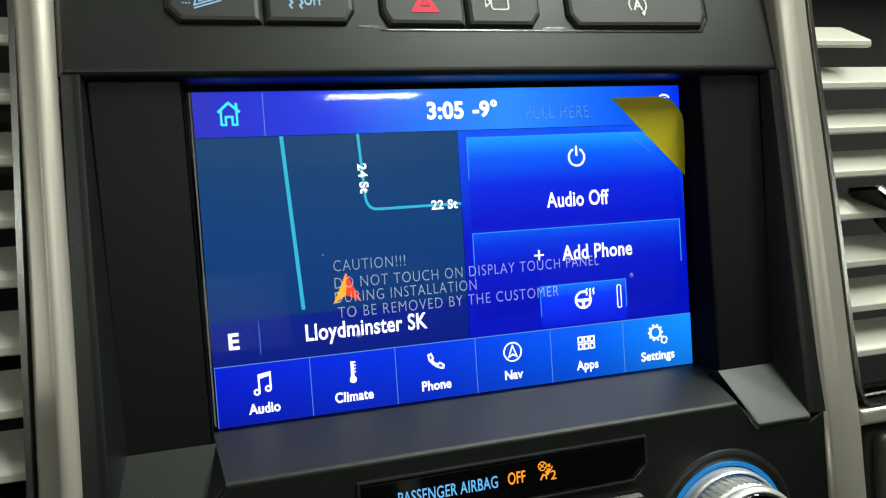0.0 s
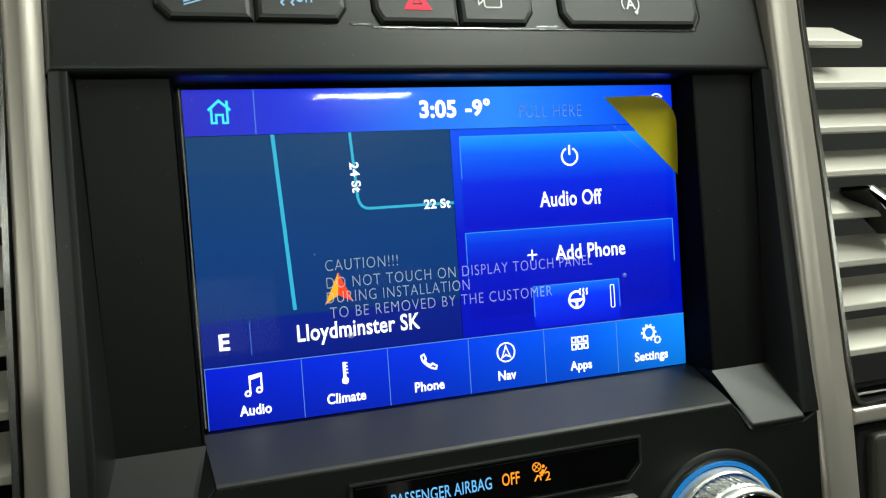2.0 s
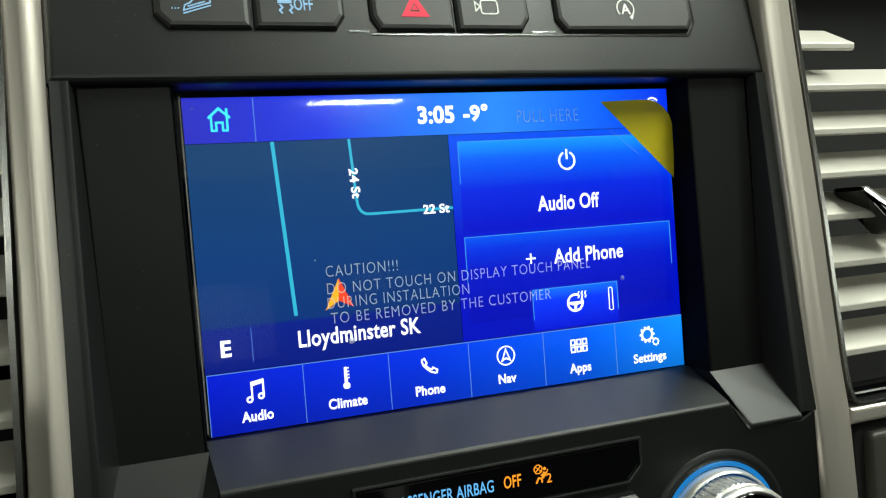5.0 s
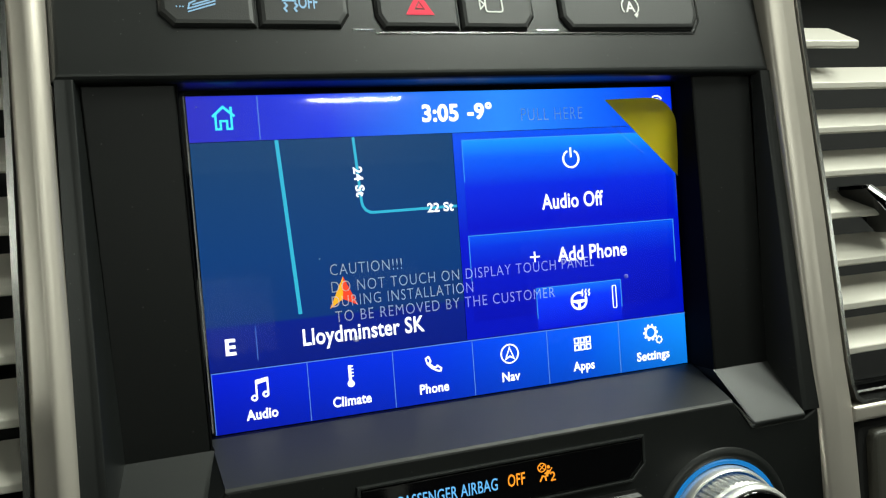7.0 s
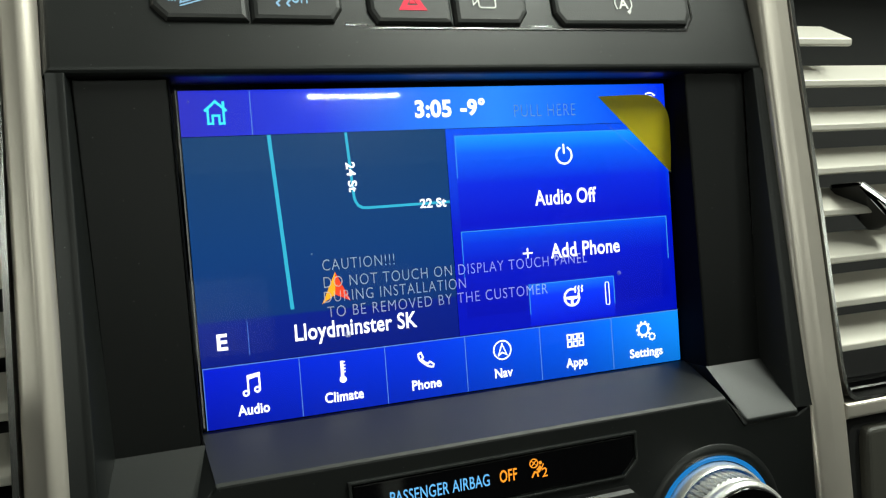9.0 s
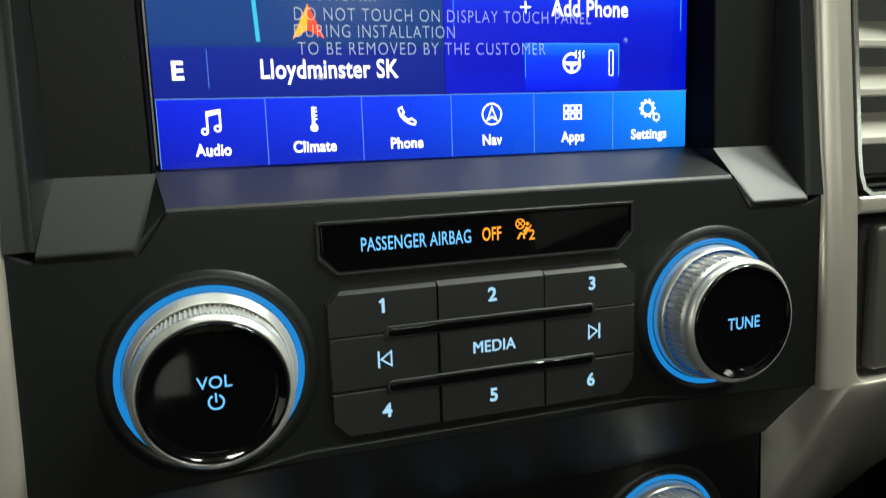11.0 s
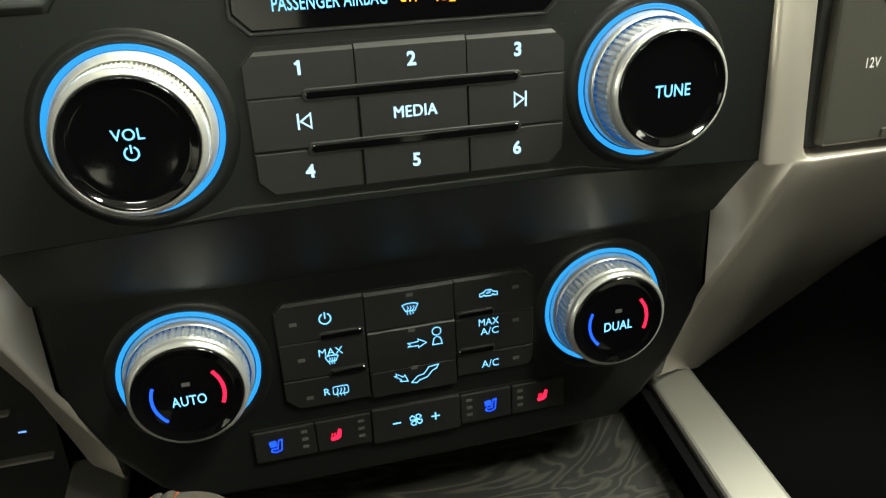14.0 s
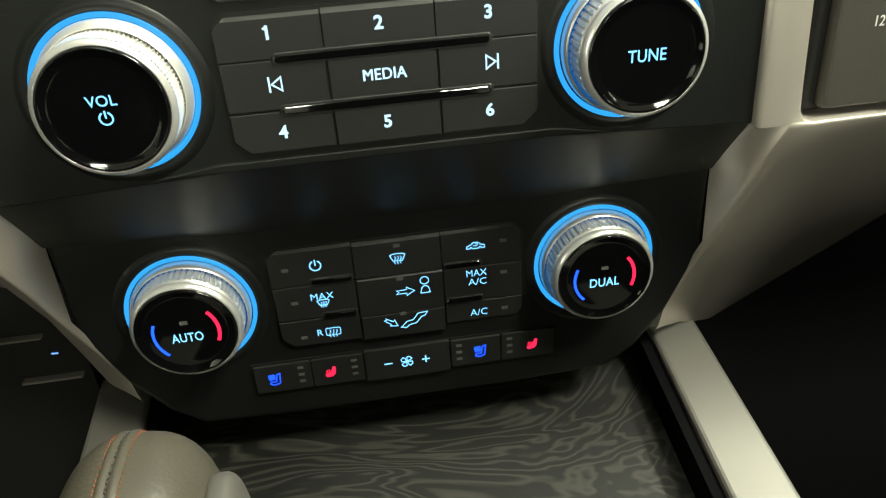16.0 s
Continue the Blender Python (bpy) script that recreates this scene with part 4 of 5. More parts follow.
for z in (-0.1023, -0.1183):
    bar = thing("gloss_bar", (0, KF, z), "slim glossy black bar between the rows of media keys", "trim", "gloss bars between media keys")
    for grow, front, material, name in ((0.0, KF - 0.0008, GLOSS, "bar"), (0.0005, KF - 0.0005, KEY, "slot")):
        w, m = 0.0013 + grow, 0.0014 + grow
        left = [(-0.0300 + 0.0008 * math.cos(radians(a)) * w / 0.001 - grow, z + w * math.sin(radians(a))) for a in range(90, 271, 30)]
        right = [(0.0335 + 0.0008 * math.cos(radians(a)) * w / 0.001 + grow, z + w * math.sin(radians(a))) for a in range(-90, 91, 30)]
        part(name, prism(left + [(-0.0190, z - w), (-0.0160, z - m), (0.0175, z - m), (0.0205, z - w)] + right + [(0.0205, z + w), (0.0175, z + m), (-0.0160, z + m), (-0.0190, z + w)], front, KF + 0.002, 0.00045 if name == "bar" else 0.0002, 3 if name == "bar" else 1), material, bar)

ab = thing("airbag_indicator", (0, PF, -0.077), "glossy black passenger airbag indicator strip with lit amber OFF", "indicator")
shape = chamfer(-0.0483, 0.0480, -0.0838, -0.0710, bl=0.0048, br=0.0048)
part("lens", prism(shape, PF - 0.0008, PF + 0.001, 0.00045, 3), GLOSS, ab)
rim = stroke(chamfer(-0.0491, 0.0488, -0.0846, -0.0703, bl=0.0050, br=0.0050), 0.0010, PF - 0.0011, True, 0.002)
bmesh.ops.bevel(rim, geom=[e for e in rim.edges if not e.is_boundary and abs(e.verts[0].co.y - e.verts[1].co.y) < 1e-6 and e.verts[0].co.y < PF - 0.001], offset=0.0003, segments=2, profile=0.5, affect="EDGES")
part("rim", rim, SHEEN, ab, "satin black rim")
AY = PF - 0.0010
part("lettering", words("PASSENGER AIRBAG", -0.0372, -0.0048, -0.0766, 0.0040, AY, 0.008), ICE, ab)
part("lettering", words("OFF", -0.0013, 0.0047, -0.0764, 0.0040, AY, 0.015), AMBER, ab)
part("warning_mark", joined(stroke(arc(0.0108, -0.0743, 0.0014, 0, 360, 18)[:-1], 0.0003, AY, True), stroke([(0.0097, -0.0753), (0.0119, -0.0732)], 0.00028, AY), stroke([(0.0097, -0.0732), (0.0119, -0.0753)], 0.00028, AY), flat(arc(0.0131, -0.0744, 0.00055, 0, 360, 10)[:-1], AY),
     stroke([(0.0130, -0.0754), (0.0123, -0.0774)], 0.0009, AY), stroke([(0.0143, -0.0748), (0.0131, -0.0768)], 0.0003, AY), stroke([(0.0127, -0.0760), (0.0116, -0.0765)], 0.0004, AY),
     stroke([(0.0099, -0.0788), (0.0109, -0.0771), (0.0119, -0.0775), (0.0120, -0.0788)], 0.0005, AY), words("2", 0.0136, 0.0154, -0.0776, 0.0031, AY, 0.01)), AMBER, ab, "lit amber airbag symbol")


# climate keys
def screen_icon(x, z, y, k=1.0):
    return joined(stroke([(x - 0.0030 * k, z + 0.0016 * k), (x - 0.0016 * k, z + 0.0021 * k), (x, z + 0.0022 * k), (x + 0.0016 * k, z + 0.0021 * k), (x + 0.0030 * k, z + 0.0016 * k), (x + 0.0018 * k, z - 0.0010 * k), (x - 0.0018 * k, z - 0.0010 * k)], 0.00035, y, True),
                  *[stroke([(x + d * k, z + 0.0011 * k), (x + (d + 0.0004) * k, z + 0.0002 * k), (x + (d - 0.0003) * k, z - 0.0009 * k), (x + d * k, z - 0.0024 * k)], 0.0003, y) for d in (-0.0011, 0, 0.0011)])


def arrow_out(x, z, y, turn=0, k=1.0):
    pts = [(-0.0036, 0.0007), (0.0004, 0.0009), (0.0004, 0.0020), (0.0036, 0.0), (0.0004, -0.0018), (0.0004, -0.0008), (-0.0036, -0.0008), (-0.0027, 0.0)]
    c, s = k * math.cos(radians(turn)), k * math.sin(radians(turn))
    return stroke([(x + u * c - w * s, z + u * s + w * c) for u, w in pts], 0.00032, y, True)


def car_icon(x, z, y):
    return joined(stroke([(x - 0.0035, z - 0.0009), (x - 0.0034, z + 0.0002), (x - 0.0020, z + 0.0006), (x - 0.0010, z + 0.0016), (x + 0.0010, z + 0.0016), (x + 0.0022, z + 0.0005), (x + 0.0035, z + 0.0003), (x + 0.0036, z - 0.0009), (x + 0.0024, z - 0.0010), (x + 0.0018, z - 0.0003), (x + 0.0012, z - 0.0010), (x - 0.0012, z - 0.0010), (x - 0.0018, z - 0.0003), (x - 0.0024, z - 0.0010)], 0.00035, y, True), stroke([(x - 0.0010, z + 0.0002), (x + 0.0006, z + 0.0002), (x + 0.0008, z + 0.0009), (x - 0.0002, z + 0.0010)], 0.0003, y))


def power_mark(x, z, y, r=0.0021):
    return joined(stroke(arc(x, z, r, 115, 425, 24), 0.0005, y), flat(rect(x - 0.00025, x + 0.00025, z, z + r * 1.25), y))


YC = CK - 0.00015
ccols, crows = (-0.0496, -0.0171, 0.0173, 0.0494), ((-0.1805, -0.1967, -0.2125, -0.2252), (-0.1808, -0.1967, -0.2146, -0.2262), (-0.1808, -0.1978, -0.2140, -0.2235))
csym = [[power_mark(-0.0315, -0.1884, YC), joined(words("MAX", -0.0353, -0.0263, -0.2022, 0.0031, YC), screen_icon(-0.0307, -0.2057, YC, 0.8)), joined(words("R", -0.0352, -0.0326, -0.2193, 0.0031, YC), stroke(rect(-0.0316, -0.0258, -0.2212, -0.2178, 0.0006, 2), 0.0003, YC, True), *[stroke([(-0.0287 + d, -0.2185), (-0.0284 + d, -0.2195), (-0.0290 + d, -0.2207), (-0.0287 + d, -0.2222)], 0.0003, YC) for d in (-0.0013, 0, 0.0013)])],
        [screen_icon(0.0002, -0.1895, YC), joined(arrow_out(0.0020, -0.2050, YC), stroke(arc(0.0098, -0.2009, 0.0017, 0, 360, 16)[:-1], 0.00035, YC, True), stroke([(0.0080, -0.2066), (0.0086, -0.2040), (0.0098, -0.2032), (0.0112, -0.2040), (0.0118, -0.2066)], 0.00035, YC, True)),
         joined(arrow_out(-0.0050, -0.2190, YC, -36, 0.85), stroke([(-0.0012, -0.2218), (0.0014, -0.2192), (0.0040, -0.2188), (0.0060, -0.2160), (0.0098, -0.2156), (0.0090, -0.2172), (0.0074, -0.2178), (0.0052, -0.2204), (0.0020, -0.2212), (0.0010, -0.2222)], 0.00035, YC, True))],
        [car_icon(0.0310, -0.1886, YC), joined(words("MAX", 0.0268, 0.0350, -0.2006, 0.0031, YC), words("A/C", 0.0274, 0.0348, -0.2047, 0.0031, YC)), words("A/C", 0.0276, 0.0346, -0.2194, 0.0033, YC)]]
clab = (("system power key with lit mark", "maximum defrost key lit MAX", "rear defrost key lit R"), ("windscreen defrost key with lit mark", "face vent key with lit figure mark", "floor vent key with lit mark"), ("recirculation key with lit car mark", "key lit MAX A/C", "key lit A/C"))
leds = (((-0.0432, -0.1890), (-0.0418, -0.2042), (-0.0405, -0.2208)), ((0.0002, -0.1838), (0.0002, -0.1988), (0.0002, -0.2152)), ((0.0420, -0.1876), (0.0420, -0.2020), (0.0420, -0.2192)))
for i in range(3):
    for j in range(3):
        c = dict(tl=0.0035 if (i, j) == (0, 0) else 0, tr=0.0035 if (i, j) == (2, 0) else 0, bl=0.0045 if (i, j) == (0, 2) else 0, br=0.0025 if (i, j) == (2, 2) else 0)
        k = key("climate_key", "black rubber " + clab[i][j], chamfer(ccols[i] + G, ccols[i + 1] - G, crows[i][j + 1] + G, crows[i][j] - G, **c), CK - (0.0004 if i == 1 else 0), CF + 0.002, None, None, "climate keys", 0.0010 if j == 0 or (i, j) == (1, 1) else 0.0)
        part("symbol", csym[i][j], ICE, k).location.y = -0.0004 if i == 1 else 0
        lx, lz = leds[i][j]
        part("indicator", flat(rect(lx - 0.0013, lx + 0.0013, lz - 0.0007, lz + 0.0007), YC), LED_OFF, k).location.y = -0.0004 if i == 1 else 0
for x0, x1, z in ((-0.0345, -0.0180, -0.1955), (-0.0320, -0.0180, -0.2115), (0.0180, 0.0330, -0.1962), (0.0180, 0.0330, -0.2125)):
    bar = thing("gloss_bar", ((x0 + x1) / 2, CK, z), "short glossy black bar between climate keys", "trim", "gloss bars between climate keys")
    part("slot", prism(rect(x0 - 0.0002, x1 + 0.0002, z - 0.0017, z + 0.0017, 0.0014, 4), CK - 0.0005, CK + 0.002, 0.0004, 2), SHEEN, bar)
    part("bar", prism(rect(x0 + 0.0004, x1 - 0.0004, z - 0.0012, z + 0.0012, 0.0010, 4), CK - 0.0008, CK + 0.002, 0.0005, 3), GLOSS, bar)


def petals(x, z, r, w, y):
    """A four-bladed fan drawn in outline."""
    shape = ((0.12, 0), (0.62, -38), (1.0, -26), (1.05, 2), (0.85, 26), (0.4, 24))
    return [stroke([(x + r * q * math.cos(radians(a + d)), z + r * q * math.sin(radians(a + d))) for q, d in shape], w, y, True) for a in (60, 150, 240, 330)]


def seat_icon(x, z, y):
    return joined(stroke([(x + u, z + w) for u, w in ((0.0011, 0.0025), (0.0024, 0.0027), (0.0019, -0.0020), (-0.0004, -0.0028), (-0.0021, -0.0021), (-0.0017, -0.0011), (0.0005, -0.0011))], 0.00045, y, True), *petals(x - 0.0011, z + 0.0012, 0.0014, 0.0004, y))


def heat_icon(x, z, y):
    return joined(flat([(x + 0.0012, z + 0.0026), (x + 0.0024, z + 0.0022), (x + 0.0020, z - 0.0010), (x + 0.0008, z - 0.0022), (x - 0.0016, z - 0.0024), (x - 0.0022, z - 0.0010), (x + 0.0006, z - 0.0002)], y), *[stroke([(x - 0.0016 + i * 0.0010, z - 0.0002), (x - 0.0012 + i * 0.0010, z + 0.0006), (x - 0.0014 + i * 0.0010, z + 0.0012)], 0.0004, y) for i in range(3)])


for x0, x1, sx, kind, side in ((-0.0635, -0.0404, -0.0555, 0, 1), (-0.0400, -0.0184, -0.0326, 1, 1), (0.0183, 0.0396, 0.0308, 0, -1), (0.0400, 0.0630, 0.0532, 1, -1)):
    k = key("seat_key", "black key with lit %s seat symbol" % ("red heated" if kind else "blue cooled"), rect(x0, x1, -0.2462, -0.2327, 0.0008, 2), CK, CF + 0.002, (heat_icon if kind else seat_icon)(sx, -0.2396, YC), RED if kind else BLUE, "seat keys")
    for n in range(3):
        lx = x1 - 0.0040 if side > 0 else x0 + 0.0036
        part("indicator", flat(rect(lx - 0.0012, lx + 0.0012, -0.2360 - 0.0034 * n, -0.2347 - 0.0034 * n), YC), LED_OFF, k)
fan = joined(*petals(-0.0005, -0.2393, 0.0026, 0.0004, YC), flat(rect(-0.0100, -0.0066, -0.23955, -0.2390, 0), YC), flat(rect(0.0058, 0.0092, -0.23955, -0.2390), YC), flat(rect(0.0072, 0.0078, -0.2409, -0.2376), YC))
key("fan_key", "black rocker key with lit fan, minus and plus marks", rect(-0.0180, 0.0178, -0.2472, -0.2317, 0.0008, 2), CK - 0.0005, CF + 0.002, fan, ICE).children[1].location.y = -0.0005

# switches over the screen
UY = -0.0118


def ub(poly, front=-0.0137):
    return prism(poly, front, -0.006, 0.0022, 3, slope=0.2, z0=0.07)


sw = "switches over the screen"
switches = (("hill_descent_switch", "black switch with lit hill descent symbol", [(-0.0655, 0.0698), (-0.0655, 0.098), (-0.0936, 0.098), (-0.0936, 0.0742), (-0.0895, 0.0698)], PALE),
            ("traction_switch", "black switch lit with skidding car and OFF", [(-0.0367, 0.0742), (-0.0367, 0.098), (-0.0651, 0.098), (-0.0651, 0.0698), (-0.0397, 0.0698)], PALE),
            ("hazard_switch", "black hazard switch with red triangle", [(-0.0003, 0.0694), (-0.0003, 0.098), (-0.0288, 0.098), (-0.0288, 0.0740), (-0.0262, 0.0694)], RED),
            ("camera_switch", "black switch with printed camera symbol", [(0.0272, 0.0740), (0.0272, 0.098), (0.0001, 0.098), (0.0001, 0.0694), (0.0238, 0.0694)], MARK),
            ("start_stop_switch", "wide black switch with letter A in a ring", [(0.0930, 0.0745), (0.0930, 0.098), (0.0368, 0.098), (0.0368, 0.0740), (0.0402, 0.0694), (0.0904, 0.0700)], MARK))
for name, label, poly, lit in switches:
    k = thing(name, (sum(p[0] for p in poly) / len(poly), -0.0125, 0.08), label, "switch", sw)
    part("key", ub(poly), KEY, k)
    y = -0.0139
    if name == "hill_descent_switch":
        s = joined(stroke([(-0.0850, 0.0752), (-0.0846, 0.0768), (-0.0830, 0.0776), (-0.0816, 0.0794), (-0.0792, 0.0800), (-0.0782, 0.0790), (-0.0774, 0.0790), (-0.0773, 0.0777)], 0.00045, y, True), stroke([(-0.0838, 0.0764), (-0.0788, 0.0780)], 0.0004, y), stroke([(-0.0852, 0.0742), (-0.0772, 0.0768)], 0.0004, y),
                   stroke(arc(-0.0856, 0.0796, 0.0022, 0, 180, 12), 0.0004, y), stroke([(-0.0856, 0.0796), (-0.0846, 0.0808)], 0.0004, y), *[flat(rect(-0.0884 + i * 0.0009, -0.0880 + i * 0.0009, 0.0756, 0.0760), y) for i in range(3)])
    elif name == "traction_switch":
        s = joined(stroke([(-0.0574, 0.0806), (-0.0571, 0.0785), (-0.0538, 0.0785), (-0.0535, 0.0806)], 0.0007, y), flat(rect(-0.0576, -0.0533, 0.0779, 0.0790), y), stroke([(-0.0570, 0.0776), (-0.0562, 0.0766), (-0.0571, 0.0756), (-0.0563, 0.0746)], 0.0006, y), stroke([(-0.0538, 0.0776), (-0.0531, 0.0766), (-0.0540, 0.0756), (-0.0533, 0.0746)], 0.0006, y), words("OFF", -0.0527, -0.0468, 0.0778, 0.0040, y, 0.02))
    elif name == "hazard_switch":
        s = joined(stroke([(-0.0172, 0.0750), (-0.0106, 0.0750), (-0.0139, 0.0806)], 0.0017, y, True), flat([(-0.0150, 0.0764), (-0.0128, 0.0764), (-0.0139, 0.0782)], y))
    elif name == "camera_switch":
        s = joined(stroke(rect(0.0092, 0.0152, 0.0755, 0.0802, 0.0008, 2), 0.0005, y, True), stroke([(0.0090, 0.0780), (0.0072, 0.0796), (0.0072, 0.0764)], 0.0005, y, True))
    else:
        s = joined(words("A", 0.0628, 0.0664, 0.0782, 0.0040, y, 0.02), stroke(arc(0.0646, 0.0782, 0.0034, -60, 220, 20), 0.0005, y), flat([(0.0656, 0.0752), (0.0676, 0.0756), (0.0666, 0.0740)], y))
    for v in s.verts:
        v.co.y += 0.2 * (v.co.z - 0.07)
    part("symbol", s, lit, k)

# Chrome strips imitate the bright highlight in the gaps between switch groups.
for x0, x1 in ((-0.0366, -0.0289), (0.0273, 0.0367)):
    part("switch_gap", prism(rect(x0, x1, 0.0688, 0.0703), -0.0151, -0.006, 0.0005, 3, slope=0.2, z0=0.0535), CHROME, stack, "chrome strip imitating the highlight between switches")
# Chrome line drawn where the pocket's rim catches a highlight.
bm = stroke([(-0.0289, 0.0686), (0.0367, 0.0688), (0.0909, 0.0690), (0.0941, 0.0738), (0.0943, 0.098)], 0.0006, 0, False, 0.004)
for v in bm.verts:
    v.co.y += -0.0153 + 0.2 * (v.co.z - 0.0535)
part("pocket_edge", bm, CHROME, stack, "chrome line imitating the highlight along the switch pocket")

# ---- floor console ----
TAN = math.tan(radians(18))


def level(x0, x1, y0, y1, z, thick, bevel=0.0):
    """A slab that lies level in the car, its top at z over y = 0 of the stack."""
    bm = bmesh.new()
    a = [bm.verts.new((x, y, z + TAN * y)) for x, y in ((x0, y0), (x1, y0), (x1, y1), (x0, y1))]
    b = [bm.verts.new((v.co.x, v.co.y, v.co.z - thick)) for v in a]
    f = bm.faces.new(a)
    bm.faces.new(b[::-1])
    for i in range(4):
        bm.faces.new((a[i], b[i], b[(i + 1) % 4], a[(i + 1) % 4]))
    bmesh.ops.recalc_face_normals(bm, faces=bm.faces)
    if bevel:
        bmesh.ops.bevel(bm, geom=list(f.edges), offset=bevel, segments=3, profile=0.5, affect="EDGES")
    return bm


for s in (-1, 1):
    rail = thing("console_rail", (s * 0.13, -0.1, -0.3), "satin champagne-silver side rail of the floor console", "console", "console side rails")
    bm = bmesh.new()
    top = [bm.verts.new((s * x, y, -0.2655 + TAN * y)) for x, y in ((0.1155, 0.035), (0.1387, 0.035), (0.163, -0.22), (0.127, -0.22))]
    low = [bm.verts.new((v.co.x, v.co.y, v.co.z - 0.03)) for v in top]
    f = bm.faces.new(top)
    bm.faces.new(low[::-1])
    for i in range(4):
        bm.faces.new((top[i], low[i], low[(i + 1) % 4], top[(i + 1) % 4]))
    bmesh.ops.recalc_face_normals(bm, faces=bm.faces)
    bmesh.ops.bevel(bm, geom=list(f.edges), offset=0.0025, segments=3, profile=0.5, affect="EDGES")
    part("rail", bm, RAILM, rail)
    # Black strip stands in for the shaded gap between rail and veneer.
    bm = bmesh.new()
    top = [bm.verts.new((s * x, y, -0.2690 + TAN * y)) for x, y in ((0.1105, 0.034), (0.1157, 0.034), (0.1272, -0.22), (0.1215, -0.22))]
    low = [bm.verts.new((v.co.x, v.co.y, v.co.z - 0.022)) for v in top]
    bm.faces.new(top)
    for i in range(4):
        bm.faces.new((top[i], low[i], low[(i + 1) % 4], top[(i + 1) % 4]))
    bmesh.ops.recalc_face_normals(bm, faces=bm.faces)
    part("rail_lining", bm, CARPET, rail)
console = thing("floor_console", (0, -0.1, -0.33), "floor console with dark grey wood veneer bin cover", "console")
part("veneer_cover", level(-0.1210, 0.1210, -0.22, 0.06, -0.2860, 0.006, 0.001), veneer("grey_ash_veneer"), console, "dark grey wavy wood veneer")
part("body", level(-0.116, 0.116, -0.22, 0.06, -0.2965, 0.12), CARPET, console)
part("back_wall", prism(rect(-0.13, 0.13, -0.33, -0.2), 0.062, 0.07), DARK, console)

# gear lever with leather grip
lever = thing("gear_lever", (-0.078, -0.11, -0.25), "taupe leather gear lever with orange stitching and silver button", "gear lever")


def grip(cx, cy, cz, rx, ry, rz, p=2.5, nu=48, nv=28):
    bm = bmesh.new()
    rings = []

    def sg(v, e):
        return math.copysign(abs(v) ** e, v)
    for j in range(nv + 1):
        t = math.pi * j / nv - math.pi / 2
        rings.append([bm.verts.new((cx + rx * sg(math.cos(t), 2 / p) * sg(math.cos(2 * math.pi * i / nu), 2 / p), cy + ry * sg(math.cos(t), 2 / p) * sg(math.sin(2 * math.pi * i / nu), 2 / p), cz + rz * sg(math.sin(t), 2 / p))) for i in range(nu)])
    for a, b in zip(rings, rings[1:]):
        for i in range(nu):
            bm.faces.new((a[i], a[(i + 1) % nu], b[(i + 1) % nu], b[i]))
    bmesh.ops.remove_doubles(bm, verts=bm.verts, dist=1e-6)
    bmesh.ops.recalc_face_normals(bm, faces=bm.faces)
    return bm


GX, GY, GZ, RX, RY, RZ, GP = -0.0813, -0.1100, -0.2205, 0.0232, 0.0260, 0.0400, 2.8


def lean(x, z):
    """The grip falls off on the driver's side."""
    return z - 0.3 * max(0.0, GX - 0.004 - x)


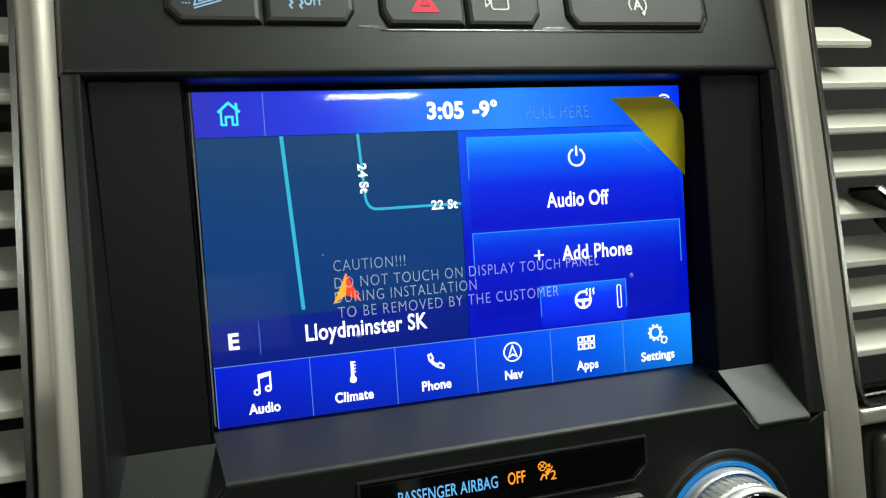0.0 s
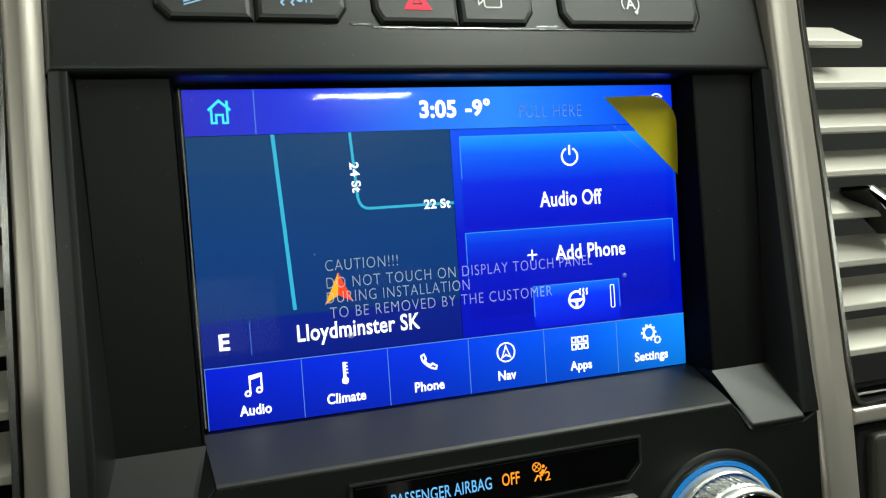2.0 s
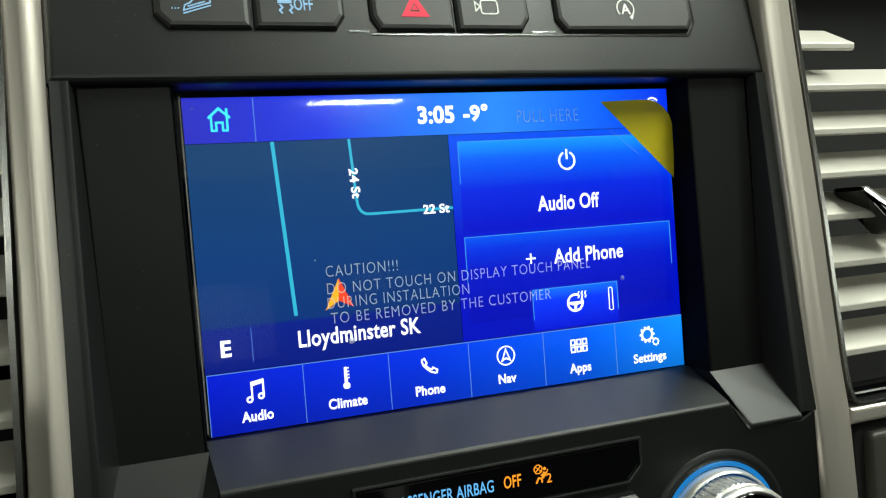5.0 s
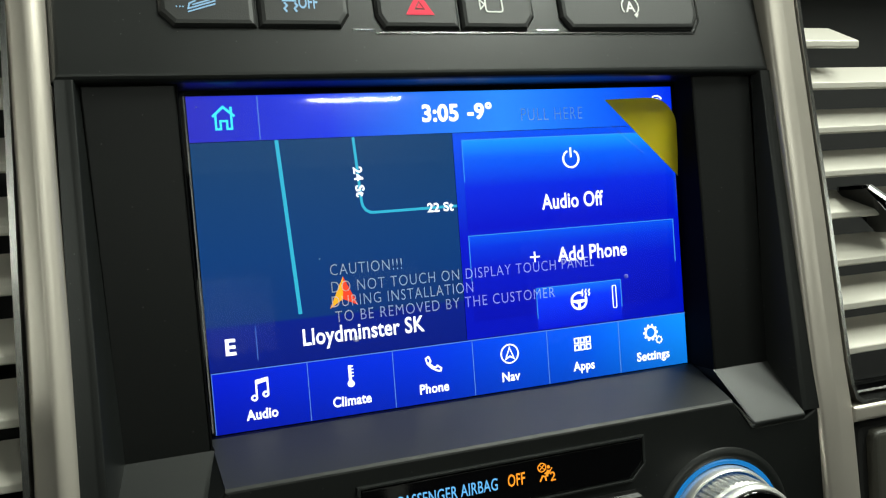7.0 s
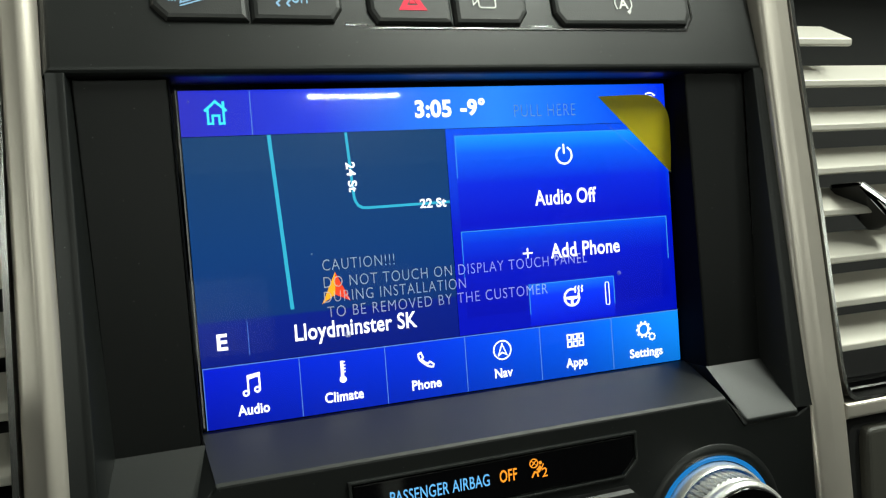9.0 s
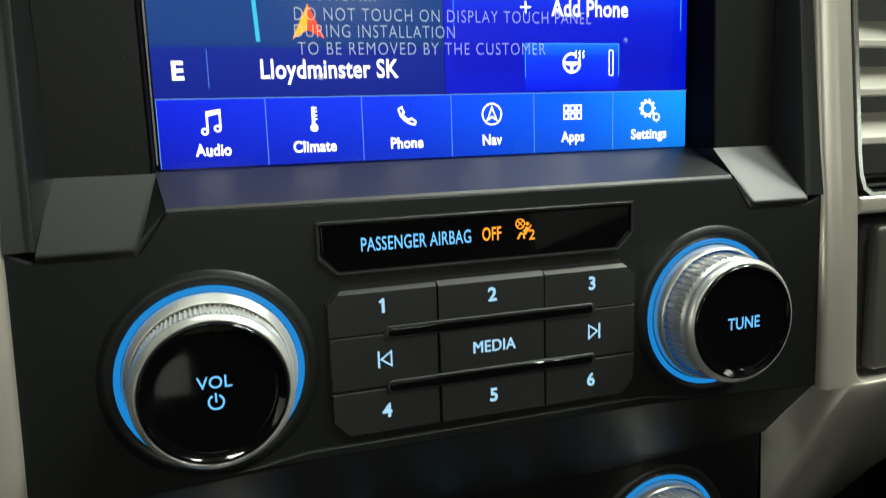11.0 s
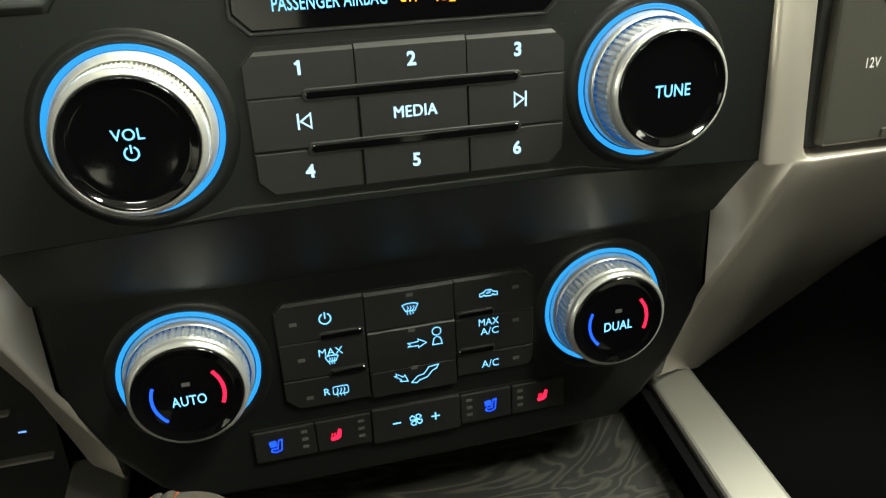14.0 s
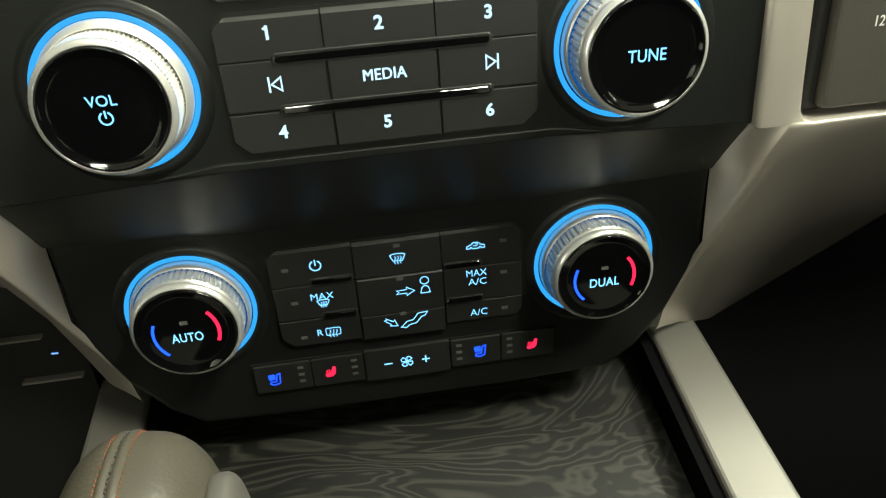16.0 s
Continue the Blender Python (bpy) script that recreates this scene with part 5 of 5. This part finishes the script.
bm = grip(GX, GY, GZ, RX, RY, RZ, GP)
for v in bm.verts:
    v.co.z = lean(v.co.x, v.co.z)
part("leather_grip", bm, LEATHER, lever, smooth=True)
part("silver_button", grip(GX + 0.0232, -0.1120, -0.2190, 0.0062, 0.0140, 0.0270, 3.0), RAILM, lever, smooth=True)
part("shaft", level(-0.092, -0.062, -0.125, -0.095, -0.22, 0.06), DARK, lever)
for dx, m, w in ((-0.0031, STITCH, 0.0008), (0.0, DARK_STITCH, 0.0012), (0.0031, STITCH, 0.0008)):
    bm = bmesh.new()
    k = (1 - abs(dx / RX) ** GP) ** (1 / GP)
    for i in range(60):
        a = radians(15 + i * 2.5)
        y, z = GY + RY * k * math.copysign(abs(math.cos(a)) ** (2 / GP), math.cos(a)), GZ + RZ * k * abs(math.sin(a)) ** (2 / GP)
        turn = 0.5 if dx else (0.5 if i % 2 else -0.5)
        bmesh.ops.create_icosphere(bm, subdivisions=1, radius=w * 0.25, matrix=Matrix.Translation((GX + dx, y, lean(GX + dx, z))) @ Euler((0, 0, turn)).to_matrix().to_4x4() @ Matrix.Diagonal((1, 2.4, 1.4, 1)))
    part("stitching", bm, m, lever)
for dx in (-0.0015, 0.0015):
    bm, rows = bmesh.new(), []
    for i in range(61):
        a = radians(15 + i * 2.5)
        for e, lift in ((-0.0013, 0.0), (-0.0005, 0.0005), (0.0005, 0.0005), (0.0013, 0.0)):
            x = dx + e
            k = (1 - abs(x / RX) ** GP) ** (1 / GP) * (1 + lift / RY)
            rows.append(bm.verts.new((GX + x, GY + RY * k * math.copysign(abs(math.cos(a)) ** (2 / GP), math.cos(a)), lean(GX + x, GZ + RZ * k * abs(math.sin(a)) ** (2 / GP)))))
    for i in range(60):
        for j in range(3):
            bm.faces.new((rows[4 * i + j], rows[4 * i + j + 1], rows[4 * i + j + 5], rows[4 * i + j + 4]))
    bmesh.ops.recalc_face_normals(bm, faces=bm.faces)
    part("seam", bm, LEATHER, lever, smooth=True)

lever.matrix_world = lever.matrix_world @ Matrix.Translation((0.002, 0, 0.003))

# left lower dash: slim bright strips of the column shroud
shroud = thing("column_shroud", (-0.17, 0.0, -0.23), "black knee panel with slim silver strips", "panel")
part("panel", prism([(-0.30, -0.33), (-0.139, -0.33), (-0.139, -0.20), (-0.30, -0.17)], 0.03, 0.05), DARK, shroud)
part("strip", prism(rect(-0.20, -0.1535, -0.2242, -0.2231), 0.026, 0.032, 0.0003, 1), SATIN, shroud)
part("strip", prism(rect(-0.168, -0.1425, -0.2466, -0.2455), 0.026, 0.032, 0.0003, 1), SATIN, shroud)
part("indicator", flat(rect(-0.1530, -0.1502, -0.2345, -0.2340), 0.0295, 0.001), FADED, shroud, "small lit mark")
